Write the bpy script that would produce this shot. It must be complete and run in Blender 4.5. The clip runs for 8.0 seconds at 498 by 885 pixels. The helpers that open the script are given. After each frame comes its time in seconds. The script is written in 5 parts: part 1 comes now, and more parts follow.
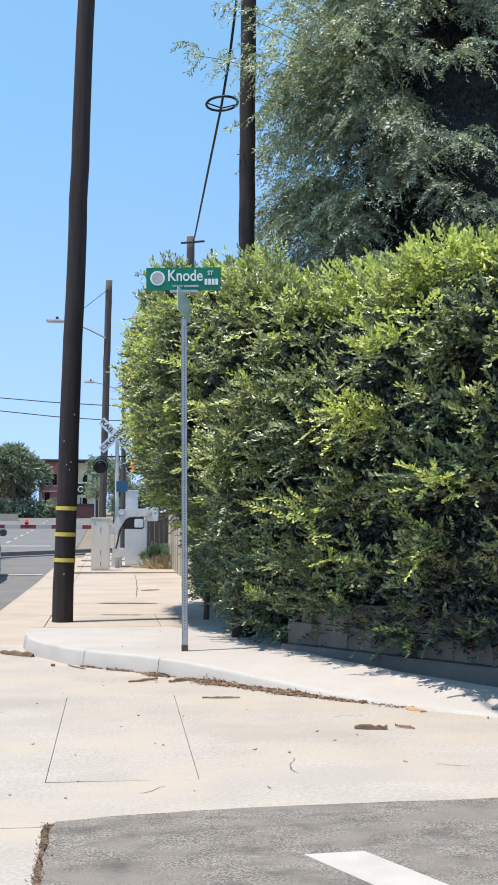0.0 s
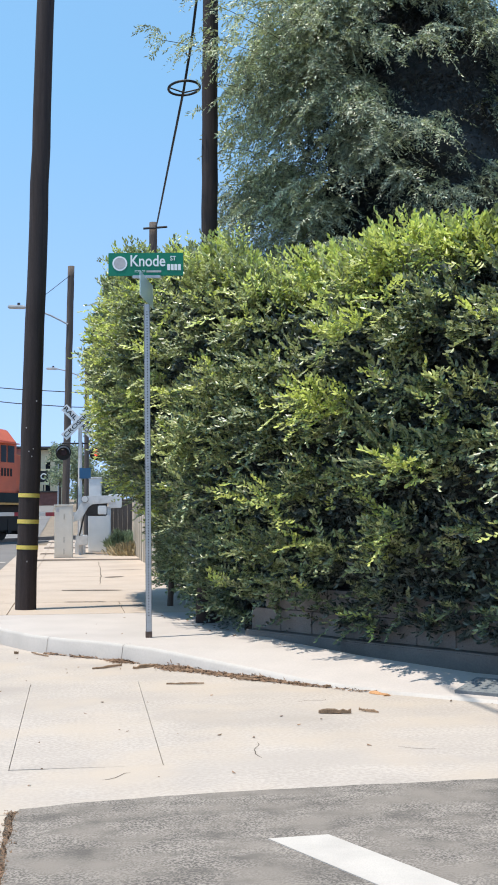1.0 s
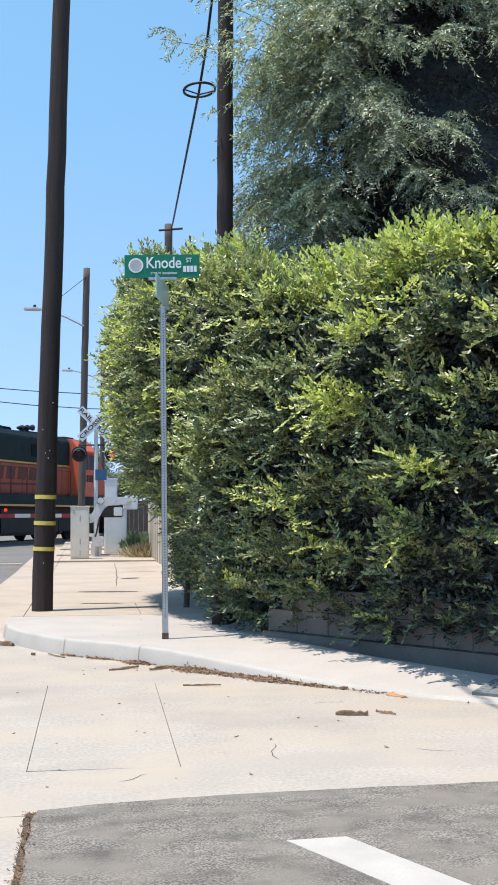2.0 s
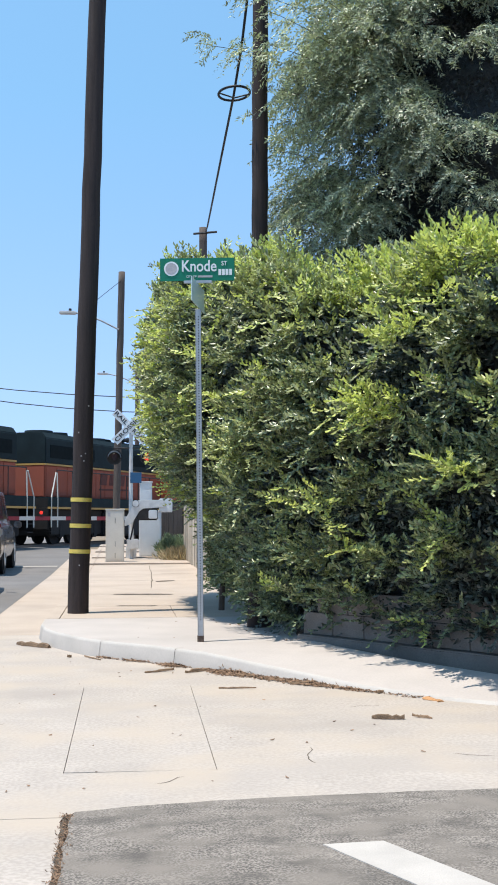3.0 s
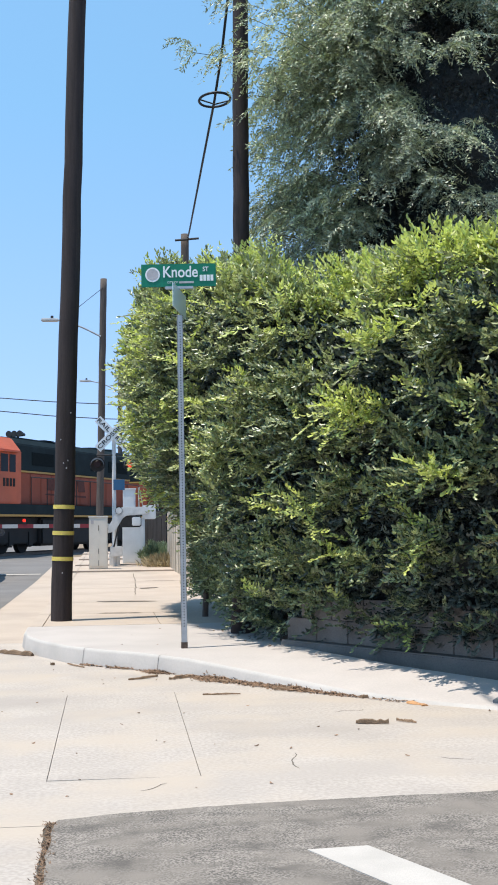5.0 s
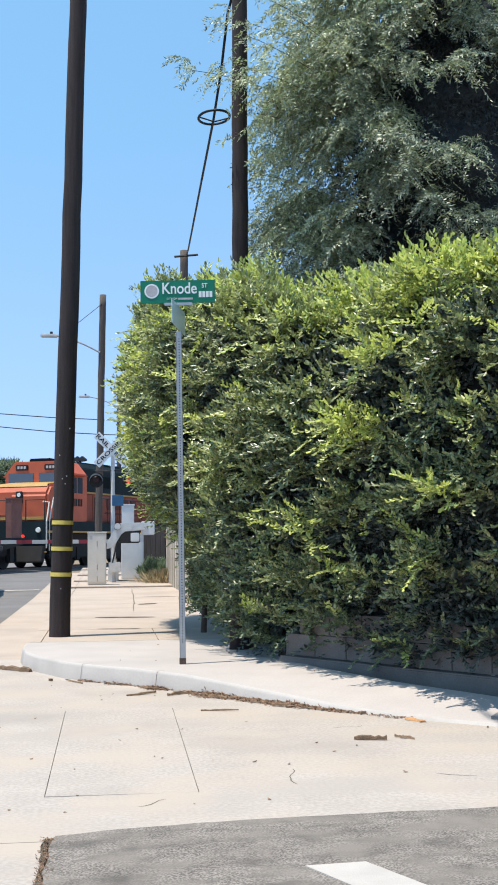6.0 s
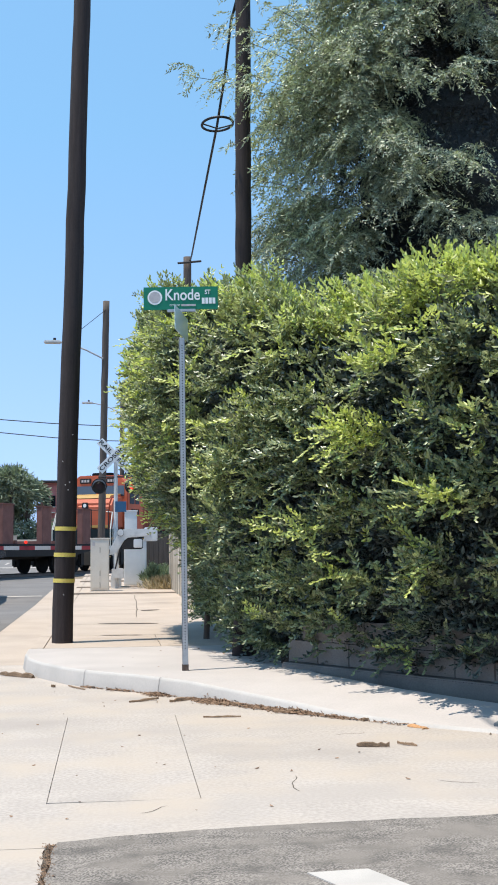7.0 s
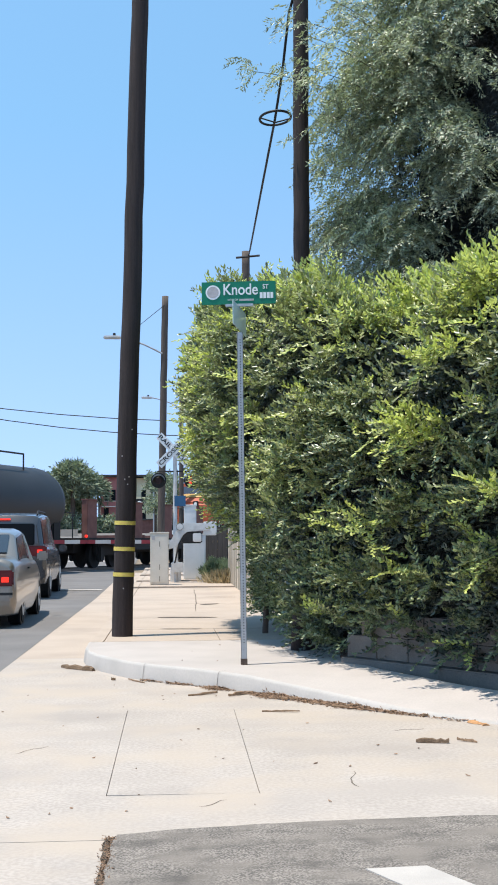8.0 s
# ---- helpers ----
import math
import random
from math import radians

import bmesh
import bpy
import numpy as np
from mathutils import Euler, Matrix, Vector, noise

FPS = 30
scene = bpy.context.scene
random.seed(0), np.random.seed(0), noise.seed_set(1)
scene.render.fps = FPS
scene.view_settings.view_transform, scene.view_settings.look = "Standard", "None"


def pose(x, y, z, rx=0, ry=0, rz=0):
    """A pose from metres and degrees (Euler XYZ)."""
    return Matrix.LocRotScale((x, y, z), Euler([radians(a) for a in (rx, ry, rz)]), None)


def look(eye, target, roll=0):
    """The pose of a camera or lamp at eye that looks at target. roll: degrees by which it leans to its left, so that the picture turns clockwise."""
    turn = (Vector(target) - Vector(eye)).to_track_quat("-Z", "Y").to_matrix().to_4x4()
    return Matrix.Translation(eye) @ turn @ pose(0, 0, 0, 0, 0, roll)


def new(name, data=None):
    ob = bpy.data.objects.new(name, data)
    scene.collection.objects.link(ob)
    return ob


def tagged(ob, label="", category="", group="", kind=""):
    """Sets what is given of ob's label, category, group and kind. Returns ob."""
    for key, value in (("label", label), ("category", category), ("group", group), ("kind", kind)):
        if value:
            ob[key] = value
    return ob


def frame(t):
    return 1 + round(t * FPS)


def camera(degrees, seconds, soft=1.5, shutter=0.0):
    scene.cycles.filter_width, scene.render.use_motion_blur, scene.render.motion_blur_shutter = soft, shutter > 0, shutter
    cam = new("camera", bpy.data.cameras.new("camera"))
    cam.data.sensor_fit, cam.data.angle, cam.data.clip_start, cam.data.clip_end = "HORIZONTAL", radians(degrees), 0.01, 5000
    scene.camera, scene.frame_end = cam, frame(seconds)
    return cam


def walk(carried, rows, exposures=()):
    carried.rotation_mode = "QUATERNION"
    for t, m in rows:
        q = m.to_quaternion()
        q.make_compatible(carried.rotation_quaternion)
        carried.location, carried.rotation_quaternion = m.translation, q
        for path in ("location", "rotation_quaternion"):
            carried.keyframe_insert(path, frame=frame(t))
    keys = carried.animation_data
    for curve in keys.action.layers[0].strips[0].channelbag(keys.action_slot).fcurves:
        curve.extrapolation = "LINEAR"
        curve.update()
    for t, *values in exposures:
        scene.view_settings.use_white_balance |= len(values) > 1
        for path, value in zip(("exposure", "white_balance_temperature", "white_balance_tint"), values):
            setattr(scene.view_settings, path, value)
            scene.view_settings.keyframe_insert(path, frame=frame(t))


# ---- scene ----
# World: x to the right of the street, y along the street, z up; the eye stands over the origin.
cam = camera(2 * math.degrees(math.atan(441 / 2100)), 8.0, soft=1.8)


def aim(x, y, z, yaw, pitch, roll):
    """Eye pose: yaw to the right of the street, pitch up, roll."""
    return pose(x, y, z, 0, 0, -yaw) @ pose(0, 0, 0, 90 + pitch) @ pose(0, 0, 0, 0, 0, roll)


walk(cam, [
    (0.0, aim(0.000, 0.000, 1.250, 6.760, 4.190, -0.000)),
    (0.5, aim(0.002, 0.006, 1.247, 8.049, 3.841, -0.223)),
    (1.0, aim(0.003, 0.012, 1.246, 8.519, 3.530, -0.312)),
    (2.5, aim(-0.010, 0.013, 1.248, 6.985, 3.680, -0.324)),
    (3.0, aim(-0.014, 0.015, 1.247, 6.125, 3.751, -0.248)),
    (3.5, aim(-0.016, 0.016, 1.244, 5.727, 3.692, -0.239)),
    (4.0, aim(-0.011, 0.016, 1.245, 5.914, 3.619, -0.379)),
    (4.5, aim(-0.006, 0.028, 1.240, 6.485, 3.768, -0.568)),
    (5.0, aim(-0.005, 0.025, 1.240, 6.932, 4.054, -0.706)),
    (6.5, aim(-0.004, -0.001, 1.238, 6.977, 5.071, -0.631)),
    (7.0, aim(-0.003, -0.000, 1.239, 6.846, 5.127, -0.564)),
    (7.5, aim(-0.002, -0.004, 1.239, 5.895, 5.063, -0.444)),
    (8.0, aim(0.004, 0.004, 1.242, 3.984, 4.873, -0.439)),
])

# ---- world, sun, exposure ----
SUN_EL, SUN_AZ = radians(75.5), math.atan2(-0.95, -0.31)   # a high sun, to the left and a little behind
world = bpy.data.worlds.new("world")
scene.world = world
world.use_nodes = True
wn = world.node_tree
sky = wn.nodes.new("ShaderNodeTexSky")
sky.sky_type, sky.sun_disc = "NISHITA", False
sky.sun_elevation, sky.sun_rotation = SUN_EL, SUN_AZ
sky.air_density, sky.dust_density, sky.ozone_density = 0.95, 0.0, 1.0
sky_at = wn.nodes.new("ShaderNodeTexCoord")
lift = wn.nodes.new("ShaderNodeVectorMath")   # the haze band lies below the roofs
lift.operation = "ADD"
lift.inputs[1].default_value = (0, 0, 0.28)
wn.links.new(sky_at.outputs["Generated"], lift.inputs[0])
wn.links.new(lift.outputs[0], sky.inputs["Vector"])
clear = wn.nodes.new("ShaderNodeMix")          # a clear dry sky, slightly towards cyan
clear.data_type, clear.blend_type = "RGBA", "MULTIPLY"
clear.inputs[0].default_value = 1.0
height = wn.nodes.new("ShaderNodeSeparateXYZ")
rise = wn.nodes.new("ShaderNodeMapRange")
rise.inputs[1].default_value, rise.inputs[2].default_value = 0.02, 0.34
haze = wn.nodes.new("ShaderNodeMix")           # thin warm haze low down, clear above
haze.data_type = "RGBA"
haze.inputs[6].default_value, haze.inputs[7].default_value = (1.07, 0.97, 0.95, 1), (0.83, 1.02, 0.915, 1)
wn.links.new(sky_at.outputs["Generated"], height.inputs[0])
wn.links.new(height.outputs["Z"], rise.inputs[0])
wn.links.new(rise.outputs[0], haze.inputs[0])
wn.links.new(haze.outputs[2], clear.inputs[7])
wn.links.new(sky.outputs["Color"], clear.inputs[6])
wn.links.new(clear.outputs[2], wn.nodes["Background"].inputs["Color"])
wn.nodes["Background"].inputs["Strength"].default_value = 0.165
sun = new("sun", bpy.data.lights.new("sun", "SUN"))
sun.data.energy, sun.data.angle, sun.data.color = 3.15, radians(0.45), (1.0, 0.94, 0.84)
sun_dir = Vector((math.sin(SUN_AZ) * math.cos(SUN_EL), math.cos(SUN_AZ) * math.cos(SUN_EL), math.sin(SUN_EL)))
sun.matrix_world = look(sun_dir * 50, (0, 0, 0))
scene.view_settings.exposure = 0.93


# ---- materials ----
def material(name, color, rough=0.7, metal=0.0, vary=0.25, scale=6.0, fine=60.0, bump=0.2, tint=None, stain=0.0,
             spec=0.4, island=0.0, random_ob=0.0, emit=None, translucent=0.0, stretch=(1, 1, 1), coat=0.0, grain=0.4, streak=0.0, sharp=0.14, run=(0.7, 5.5, 1)):
    m = bpy.data.materials.new(name)
    m.use_nodes = True
    nt = m.node_tree
    N, L = nt.nodes, nt.links
    b = N["Principled BSDF"]
    b.inputs["Roughness"].default_value, b.inputs["Metallic"].default_value = rough, metal
    b.inputs["Specular IOR Level"].default_value = spec
    b.inputs["Coat Weight"].default_value = coat
    geo = N.new("ShaderNodeNewGeometry")
    tc = N.new("ShaderNodeTexCoord")
    mp = N.new("ShaderNodeMapping")
    mp.inputs["Scale"].default_value = stretch
    L.new(tc.outputs["Object"], mp.inputs["Vector"])

    def noise_tex(s, d=4.0):
        n = N.new("ShaderNodeTexNoise")
        n.inputs["Scale"].default_value, n.inputs["Detail"].default_value = s, d
        L.new(mp.outputs["Vector"], n.inputs["Vector"])
        return n.outputs["Fac"]

    def mix(a, c, fac, mode="MIX"):
        x = N.new("ShaderNodeMix")
        x.data_type, x.blend_type = "RGBA", mode
        for sock, val in ((x.inputs[6], a), (x.inputs[7], c), (x.inputs[0], fac)):
            if hasattr(val, "is_linked"):
                L.new(val, sock)
            elif isinstance(val, (int, float)):
                sock.default_value = val
            else:
                sock.default_value = (*val, 1)
        return x.outputs[2]

    def ramp(fac, lo, hi):
        r = N.new("ShaderNodeMapRange")
        r.inputs[1].default_value, r.inputs[2].default_value = lo, hi
        L.new(fac, r.inputs[0])
        return r.outputs[0]

    dark = tuple(c * (1 - vary) for c in color)
    light = tuple(min(1, c * (1 + vary)) for c in color)
    col = mix(dark, light, ramp(noise_tex(scale), 0.3, 0.7))
    f = noise_tex(fine, 3.0)
    col = mix(col, mix(dark, light, ramp(f, 0.5 - sharp, 0.5 + sharp)), grain)
    if streak:
        w = N.new("ShaderNodeTexNoise")
        w.inputs["Scale"].default_value, w.inputs["Detail"].default_value = 1.0, 5.0
        m2 = N.new("ShaderNodeMapping")
        m2.inputs["Scale"].default_value = run
        m2.inputs["Rotation"].default_value = (0, 0, radians(-12))
        L.new(tc.outputs["Object"], m2.inputs["Vector"])
        L.new(m2.outputs["Vector"], w.inputs["Vector"])
        col = mix(col, tuple(c * (1 - streak) for c in color), ramp(w.outputs["Fac"], 0.48, 0.72))
    if stain:
        s = ramp(noise_tex(scale * 0.35, 6.0), 0.52, 0.75)
        col = mix(col, tuple(c * (1 - stain) for c in color), s)
    if tint:
        col = mix(col, tint, ramp(noise_tex(scale * 0.6, 3.0), 0.45, 0.7))
    if island or random_ob:
        if island:
            r = geo.outputs["Random Per Island"]
        else:
            oi = N.new("ShaderNodeObjectInfo")
            r = oi.outputs["Random"]
        k = island or random_ob
        rr = N.new("ShaderNodeMapRange")
        rr.inputs[3].default_value, rr.inputs[4].default_value = 1 - k, 1 + k
        L.new(r, rr.inputs[0])
        col = mix(col, rr.outputs[0], 1.0, "MULTIPLY")
    L.new(col, b.inputs["Base Color"])
    if bump:
        bp = N.new("ShaderNodeBump")
        bp.inputs["Strength"].default_value, bp.inputs["Distance"].default_value = bump, 0.01
        L.new(f, bp.inputs["Height"])
        L.new(bp.outputs["Normal"], b.inputs["Normal"])
    if emit:
        b.inputs["Emission Color"].default_value = (*emit[0], 1)
        b.inputs["Emission Strength"].default_value = emit[1]
    if translucent:
        t = N.new("ShaderNodeBsdfTranslucent")
        L.new(mix(col, (0.9, 1.0, 0.62), 1.0, "MULTIPLY"), t.inputs["Color"])
        ms = N.new("ShaderNodeMixShader")
        ms.inputs[0].default_value = translucent
        L.new(b.outputs[0], ms.inputs[1])
        L.new(t.outputs[0], ms.inputs[2])
        L.new(ms.outputs[0], N["Material Output"].inputs["Surface"])
    return m


M = {}


def mat(name, *a, **k):
    if name not in M:
        M[name] = material(name, *a, **k)
    return M[name]


CONCRETE = mat("concrete_apron", (0.40, 0.345, 0.298), 0.85, scale=2.2, fine=45, vary=0.16, stain=0.2, tint=(0.43, 0.355, 0.285), bump=0.3, grain=0.6, streak=0.07, sharp=0.09, run=(0.5, 2.2, 1))
CONCRETE_NEW = mat("concrete_walk", (0.44, 0.392, 0.36), 0.85, scale=2, fine=60, vary=0.09, stain=0.14, bump=0.2, grain=0.4)
CONCRETE_TAN = mat("concrete_tan", (0.425, 0.345, 0.278), 0.9, scale=1.5, fine=60, vary=0.12, stain=0.2, bump=0.25, grain=0.5)
KERB_FACE = mat("kerb_concrete", (0.46, 0.42, 0.38), 0.9, scale=3, fine=60, vary=0.1, stain=0.22, bump=0.15, grain=0.3)
WALL_GREY = mat("wall_block", (0.19, 0.165, 0.145), 0.95, scale=3, fine=60, vary=0.2, stain=0.3, bump=0.4)
ASPHALT = mat("asphalt", (0.165, 0.152, 0.143), 0.9, scale=1.0, fine=50, vary=0.2, stain=0.15, bump=0.4)
ASPHALT_OLD = mat("asphalt_worn", (0.195, 0.168, 0.143), 0.95, scale=6, fine=105, vary=0.6, stain=0.5, bump=0.35, grain=0.68, streak=0.45, tint=(0.21, 0.179, 0.15), sharp=0.06, run=(5, 9, 1))
PAINT_WHITE = mat("road_paint_white", (0.46, 0.415, 0.37), 0.8, scale=8, fine=150, vary=0.08, stain=0.15, bump=0.3)
DIRT = mat("dirt", (0.22, 0.17, 0.12), 0.98, scale=2, fine=40, vary=0.3, bump=0.6)
POLE_WOOD = mat("creosote_wood", (0.038, 0.027, 0.025), 0.85, scale=5, fine=60, vary=0.45, bump=0.6, stretch=(6, 6, 0.35), stain=0.4)
POLE_GREY = mat("weathered_wood", (0.10, 0.08, 0.068), 0.9, scale=5, fine=60, vary=0.35, bump=0.5, stretch=(6, 6, 0.35))
YELLOW = mat("yellow_band", (0.66, 0.51, 0.11), 0.55, scale=30, vary=0.12)
GALV = mat("galvanised_steel", (0.42, 0.43, 0.44), 0.5, metal=0.6, scale=20, fine=120, vary=0.15, bump=0.1)
RUST = mat("rusted_steel", (0.10, 0.07, 0.055), 0.9, scale=20, vary=0.4, bump=0.5)
STEEL_DARK = mat("dark_steel", (0.03, 0.03, 0.032), 0.6, metal=0.3, scale=10, vary=0.3)
SIGN_GREEN = mat("sign_green", (0.0, 0.17, 0.095), 0.45, scale=6, vary=0.06, bump=0.0)
SIGN_WHITE = mat("sign_white", (0.78, 0.79, 0.78), 0.5, scale=6, vary=0.04, bump=0.0)
BLADE_BACK = mat("blade_pale_green", (0.66, 0.76, 0.75), 0.35, scale=6, vary=0.06, bump=0.0)
SIGN_BLUE = mat("sign_blue", (0.03, 0.11, 0.22), 0.5, scale=6, vary=0.1, bump=0.0)
SEAL_GREY = mat("seal_grey", (0.45, 0.42, 0.42), 0.6, vary=0.15)
GLASS = mat("dark_glass", (0.010, 0.012, 0.014), 0.12, vary=0.1, bump=0.0, spec=0.06)
SKY_GLASS = mat("tinted_glass", (0.03, 0.04, 0.05), 0.06, vary=0.1, bump=0.0, spec=0.9, coat=0.6)
DARK_LENS = mat("dark_lens", (0.02, 0.004, 0.004), 0.3, vary=0.1, bump=0.0)
BLACK = mat("black_paint", (0.014, 0.014, 0.015), 0.55, vary=0.3, scale=12)
RUBBER = mat("rubber", (0.02, 0.02, 0.02), 0.85, vary=0.2, scale=20)
CABLE = mat("cable_black", (0.012, 0.012, 0.014), 0.6, vary=0.1, bump=0.0)
CAB_BEIGE = mat("cabinet_beige", (0.66, 0.61, 0.53), 0.55, scale=4, vary=0.07, stain=0.12, bump=0.05)
CAB_GREY = mat("cabinet_grey", (0.70, 0.70, 0.69), 0.5, scale=4, vary=0.08, stain=0.1, bump=0.05)
SILVER = mat("aluminium_paint", (0.62, 0.61, 0.59), 0.6, metal=0.0, stain=0.2, scale=10, vary=0.12)
RED_GLOW = mat("red_lamp_lit", (0.5, 0.02, 0.01), 0.3, bump=0.0, emit=((1.0, 0.03, 0.012), 0.6))
RED_LENS = mat("red_lens", (0.11, 0.006, 0.006), 0.25, bump=0.0, vary=0.1)
GATE_WHITE = mat("gate_white", (0.50, 0.49, 0.48), 0.6, vary=0.1, scale=3, stain=0.2)
RED_PAINT = mat("red_reflective", (0.24, 0.03, 0.04), 0.5, vary=0.1)
LEAF = mat("hedge_leaf", (0.23, 0.262, 0.14), 0.34, scale=1.3, fine=7, vary=0.3, island=0.5, bump=0.0, translucent=0.26,
           tint=(0.39, 0.42, 0.19), spec=0.75)
# pale leaf for new growth, and for sunlight put into the colour
LEAF_NEW_LIT = mat("hedge_new_lit_leaf", (0.55, 0.59, 0.20), 0.38, scale=2.0, fine=9, vary=0.2, island=0.35, bump=0.0, translucent=0.4, spec=0.6)
# darker copy of the hedge leaf, with the inner shade in its colour
LEAF_SHADE = mat("hedge_shade_leaf", (0.12, 0.14, 0.115), 0.36, scale=3, vary=0.3, island=0.5, bump=0.0, translucent=0.15, spec=0.6)
# near-black: the shade deep inside hedge and tree is put into this colour
CORE = mat("shade_core", (0.034, 0.039, 0.040), 0.95, scale=9, fine=40, vary=0.5, bump=0.9)
TREE_LEAF = mat("tree_leaf", (0.28, 0.312, 0.225), 0.42, scale=0.8, fine=6, vary=0.35, island=0.6, bump=0.0, translucent=0.22,
                tint=(0.46, 0.49, 0.30))
# darkened tree leaf that carries the crown's inner shade in its colour
TREE_SHADE = mat("tree_shade_leaf", (0.032, 0.038, 0.036), 0.5, scale=0.8, fine=6, vary=0.35, island=0.6, bump=0.0, translucent=0.1)
BARK = mat("bark", (0.09, 0.065, 0.05), 0.95, scale=6, vary=0.4, bump=0.8, stretch=(4, 4, 0.6))
FAR_LEAF = mat("far_leaf", (0.25, 0.29, 0.20), 0.8, scale=0.8, vary=0.3, island=0.4, bump=0.0, translucent=0.25)


# ---- mesh helpers ----
def link_mesh(name, me, material_, parent=None, label=""):
    ob = new(name, me)
    if material_ is not None:
        me.materials.append(material_)
    if parent is not None:
        ob.parent = parent
    if label:
        tagged(ob, label)
    return ob


def part(name, bm, material_, parent=None, label="", smooth=False):
    me = bpy.data.meshes.new(name)
    bmesh.ops.recalc_face_normals(bm, faces=bm.faces)
    if smooth:
        for f in bm.faces:
            f.smooth = True
    bm.to_mesh(me)
    bm.free()
    return link_mesh(name, me, material_, parent, label)


def thing(name, label, category, at=None, kind="", group=""):
    e = new(name)
    e.empty_display_size = 0.2
    if at is not None:
        e.matrix_world = at
    return tagged(e, label, category, group, kind)


def box(bm, x0, x1, y0, y1, z0, z1, bevel=0.0, m=None):
    r = bmesh.ops.create_cube(bm, size=1)
    vs = r["verts"]
    for v in vs:
        v.co = Vector((x0 + (v.co.x + .5) * (x1 - x0), y0 + (v.co.y + .5) * (y1 - y0), z0 + (v.co.z + .5) * (z1 - z0)))
    if bevel:
        es = list({e for v in vs for e in v.link_edges})
        out = bmesh.ops.bevel(bm, geom=es, offset=bevel, segments=2, affect="EDGES")
        vs = list({v for f in out["faces"] for v in f.verts} | {v for v in vs if v.is_valid})
    if m is not None:
        bmesh.ops.transform(bm, matrix=m, verts=vs)
    return bm


def slab(x0, x1, y0, y1, z0, z1, bevel=0.0, m=None):
    return box(bmesh.new(), x0, x1, y0, y1, z0, z1, bevel, m)


def cyl(bm, p0, p1, r0, r1=None, seg=16, caps=True):
    p0, p1 = Vector(p0), Vector(p1)
    r1 = r0 if r1 is None else r1
    d = p1 - p0
    m = Matrix.Translation((p0 + p1) / 2) @ d.to_track_quat("Z", "Y").to_matrix().to_4x4()
    bmesh.ops.create_cone(bm, cap_ends=caps, segments=seg, radius1=r0, radius2=r1, depth=d.length, matrix=m)
    return bm


def tube(points, r, seg=8):
    """A round rod swept along a line of points, one closed skin."""
    pts = [Vector(p) for p in points]
    bm = bmesh.new()
    rings = []
    ref = None
    for k, p in enumerate(pts):
        d = (pts[min(k + 1, len(pts) - 1)] - pts[max(k - 1, 0)]).normalized()
        if ref is None:
            ref = d.orthogonal().normalized()
        ref = (ref - d * ref.dot(d)).normalized()
        o = d.cross(ref)
        rings.append([bm.verts.new(p + (ref * math.cos(a) + o * math.sin(a)) * r) for a in (2 * math.pi * q / seg for q in range(seg))])
    for a, c in zip(rings, rings[1:]):
        for q in range(seg):
            bm.faces.new((a[q], a[(q + 1) % seg], c[(q + 1) % seg], c[q]))
    bm.faces.new(rings[0][::-1])
    bm.faces.new(rings[-1])
    return bm


def extrude_profile(pts, y0, y1, plane="xz", bevel=0.0):
    """A prism from a polygon in x,z (or in x,y when plane is xy)."""
    bm = bmesh.new()
    mk = (lambda a, b, c: (a, c, b)) if plane == "xz" else (lambda a, b, c: (a, b, c))
    f = bm.faces.new([bm.verts.new(mk(a, b, y0)) for a, b in pts])
    r = bmesh.ops.extrude_face_region(bm, geom=[f])
    d = Vector(mk(0, 0, y1 - y0))
    bmesh.ops.translate(bm, vec=d, verts=[v for v in r["geom"] if isinstance(v, bmesh.types.BMVert)])
    bmesh.ops.recalc_face_normals(bm, faces=bm.faces)
    if bevel:
        bmesh.ops.bevel(bm, geom=bm.edges[:], offset=bevel, segments=2, affect="EDGES")
    return bm


def lettering(name, text, size, material_, parent, m, bold=0.0, wide=0.3, align="CENTER"):
    cu = bpy.data.curves.new(name, "FONT")
    cu.body, cu.size, cu.align_x, cu.align_y, cu.extrude, cu.offset = text, size, align, "CENTER", 0.002, bold
    tmp = bpy.data.objects.new(name, cu)
    scene.collection.objects.link(tmp)
    me = bpy.data.meshes.new_from_object(tmp.evaluated_get(bpy.context.evaluated_depsgraph_get()))
    bpy.data.objects.remove(tmp)
    me.materials.clear()
    xs = [v.co.x for v in me.vertices]
    me.transform(m @ Matrix.Diagonal((wide / (max(xs) - min(xs)), 1, 1, 1)))
    return link_mesh(name, me, material_, parent)


def mesh_arrays(name, verts, faces_per, loop_idx, material_, parent=None, label=""):
    """A mesh from arrays; every face has faces_per corners."""
    me = bpy.data.meshes.new(name)
    nf = len(loop_idx) // faces_per
    me.vertices.add(len(verts))
    me.vertices.foreach_set("co", np.asarray(verts, dtype=np.float32).ravel())
    me.loops.add(len(loop_idx))
    me.loops.foreach_set("vertex_index", np.asarray(loop_idx, dtype=np.int32))
    me.polygons.add(nf)
    me.polygons.foreach_set("loop_start", np.arange(0, nf * faces_per, faces_per, dtype=np.int32))
    me.update(calc_edges=True)
    me.validate()
    return link_mesh(name, me, material_, parent, label)


def unit(a):
    return a / np.maximum(np.linalg.norm(a, axis=-1, keepdims=True), 1e-9)


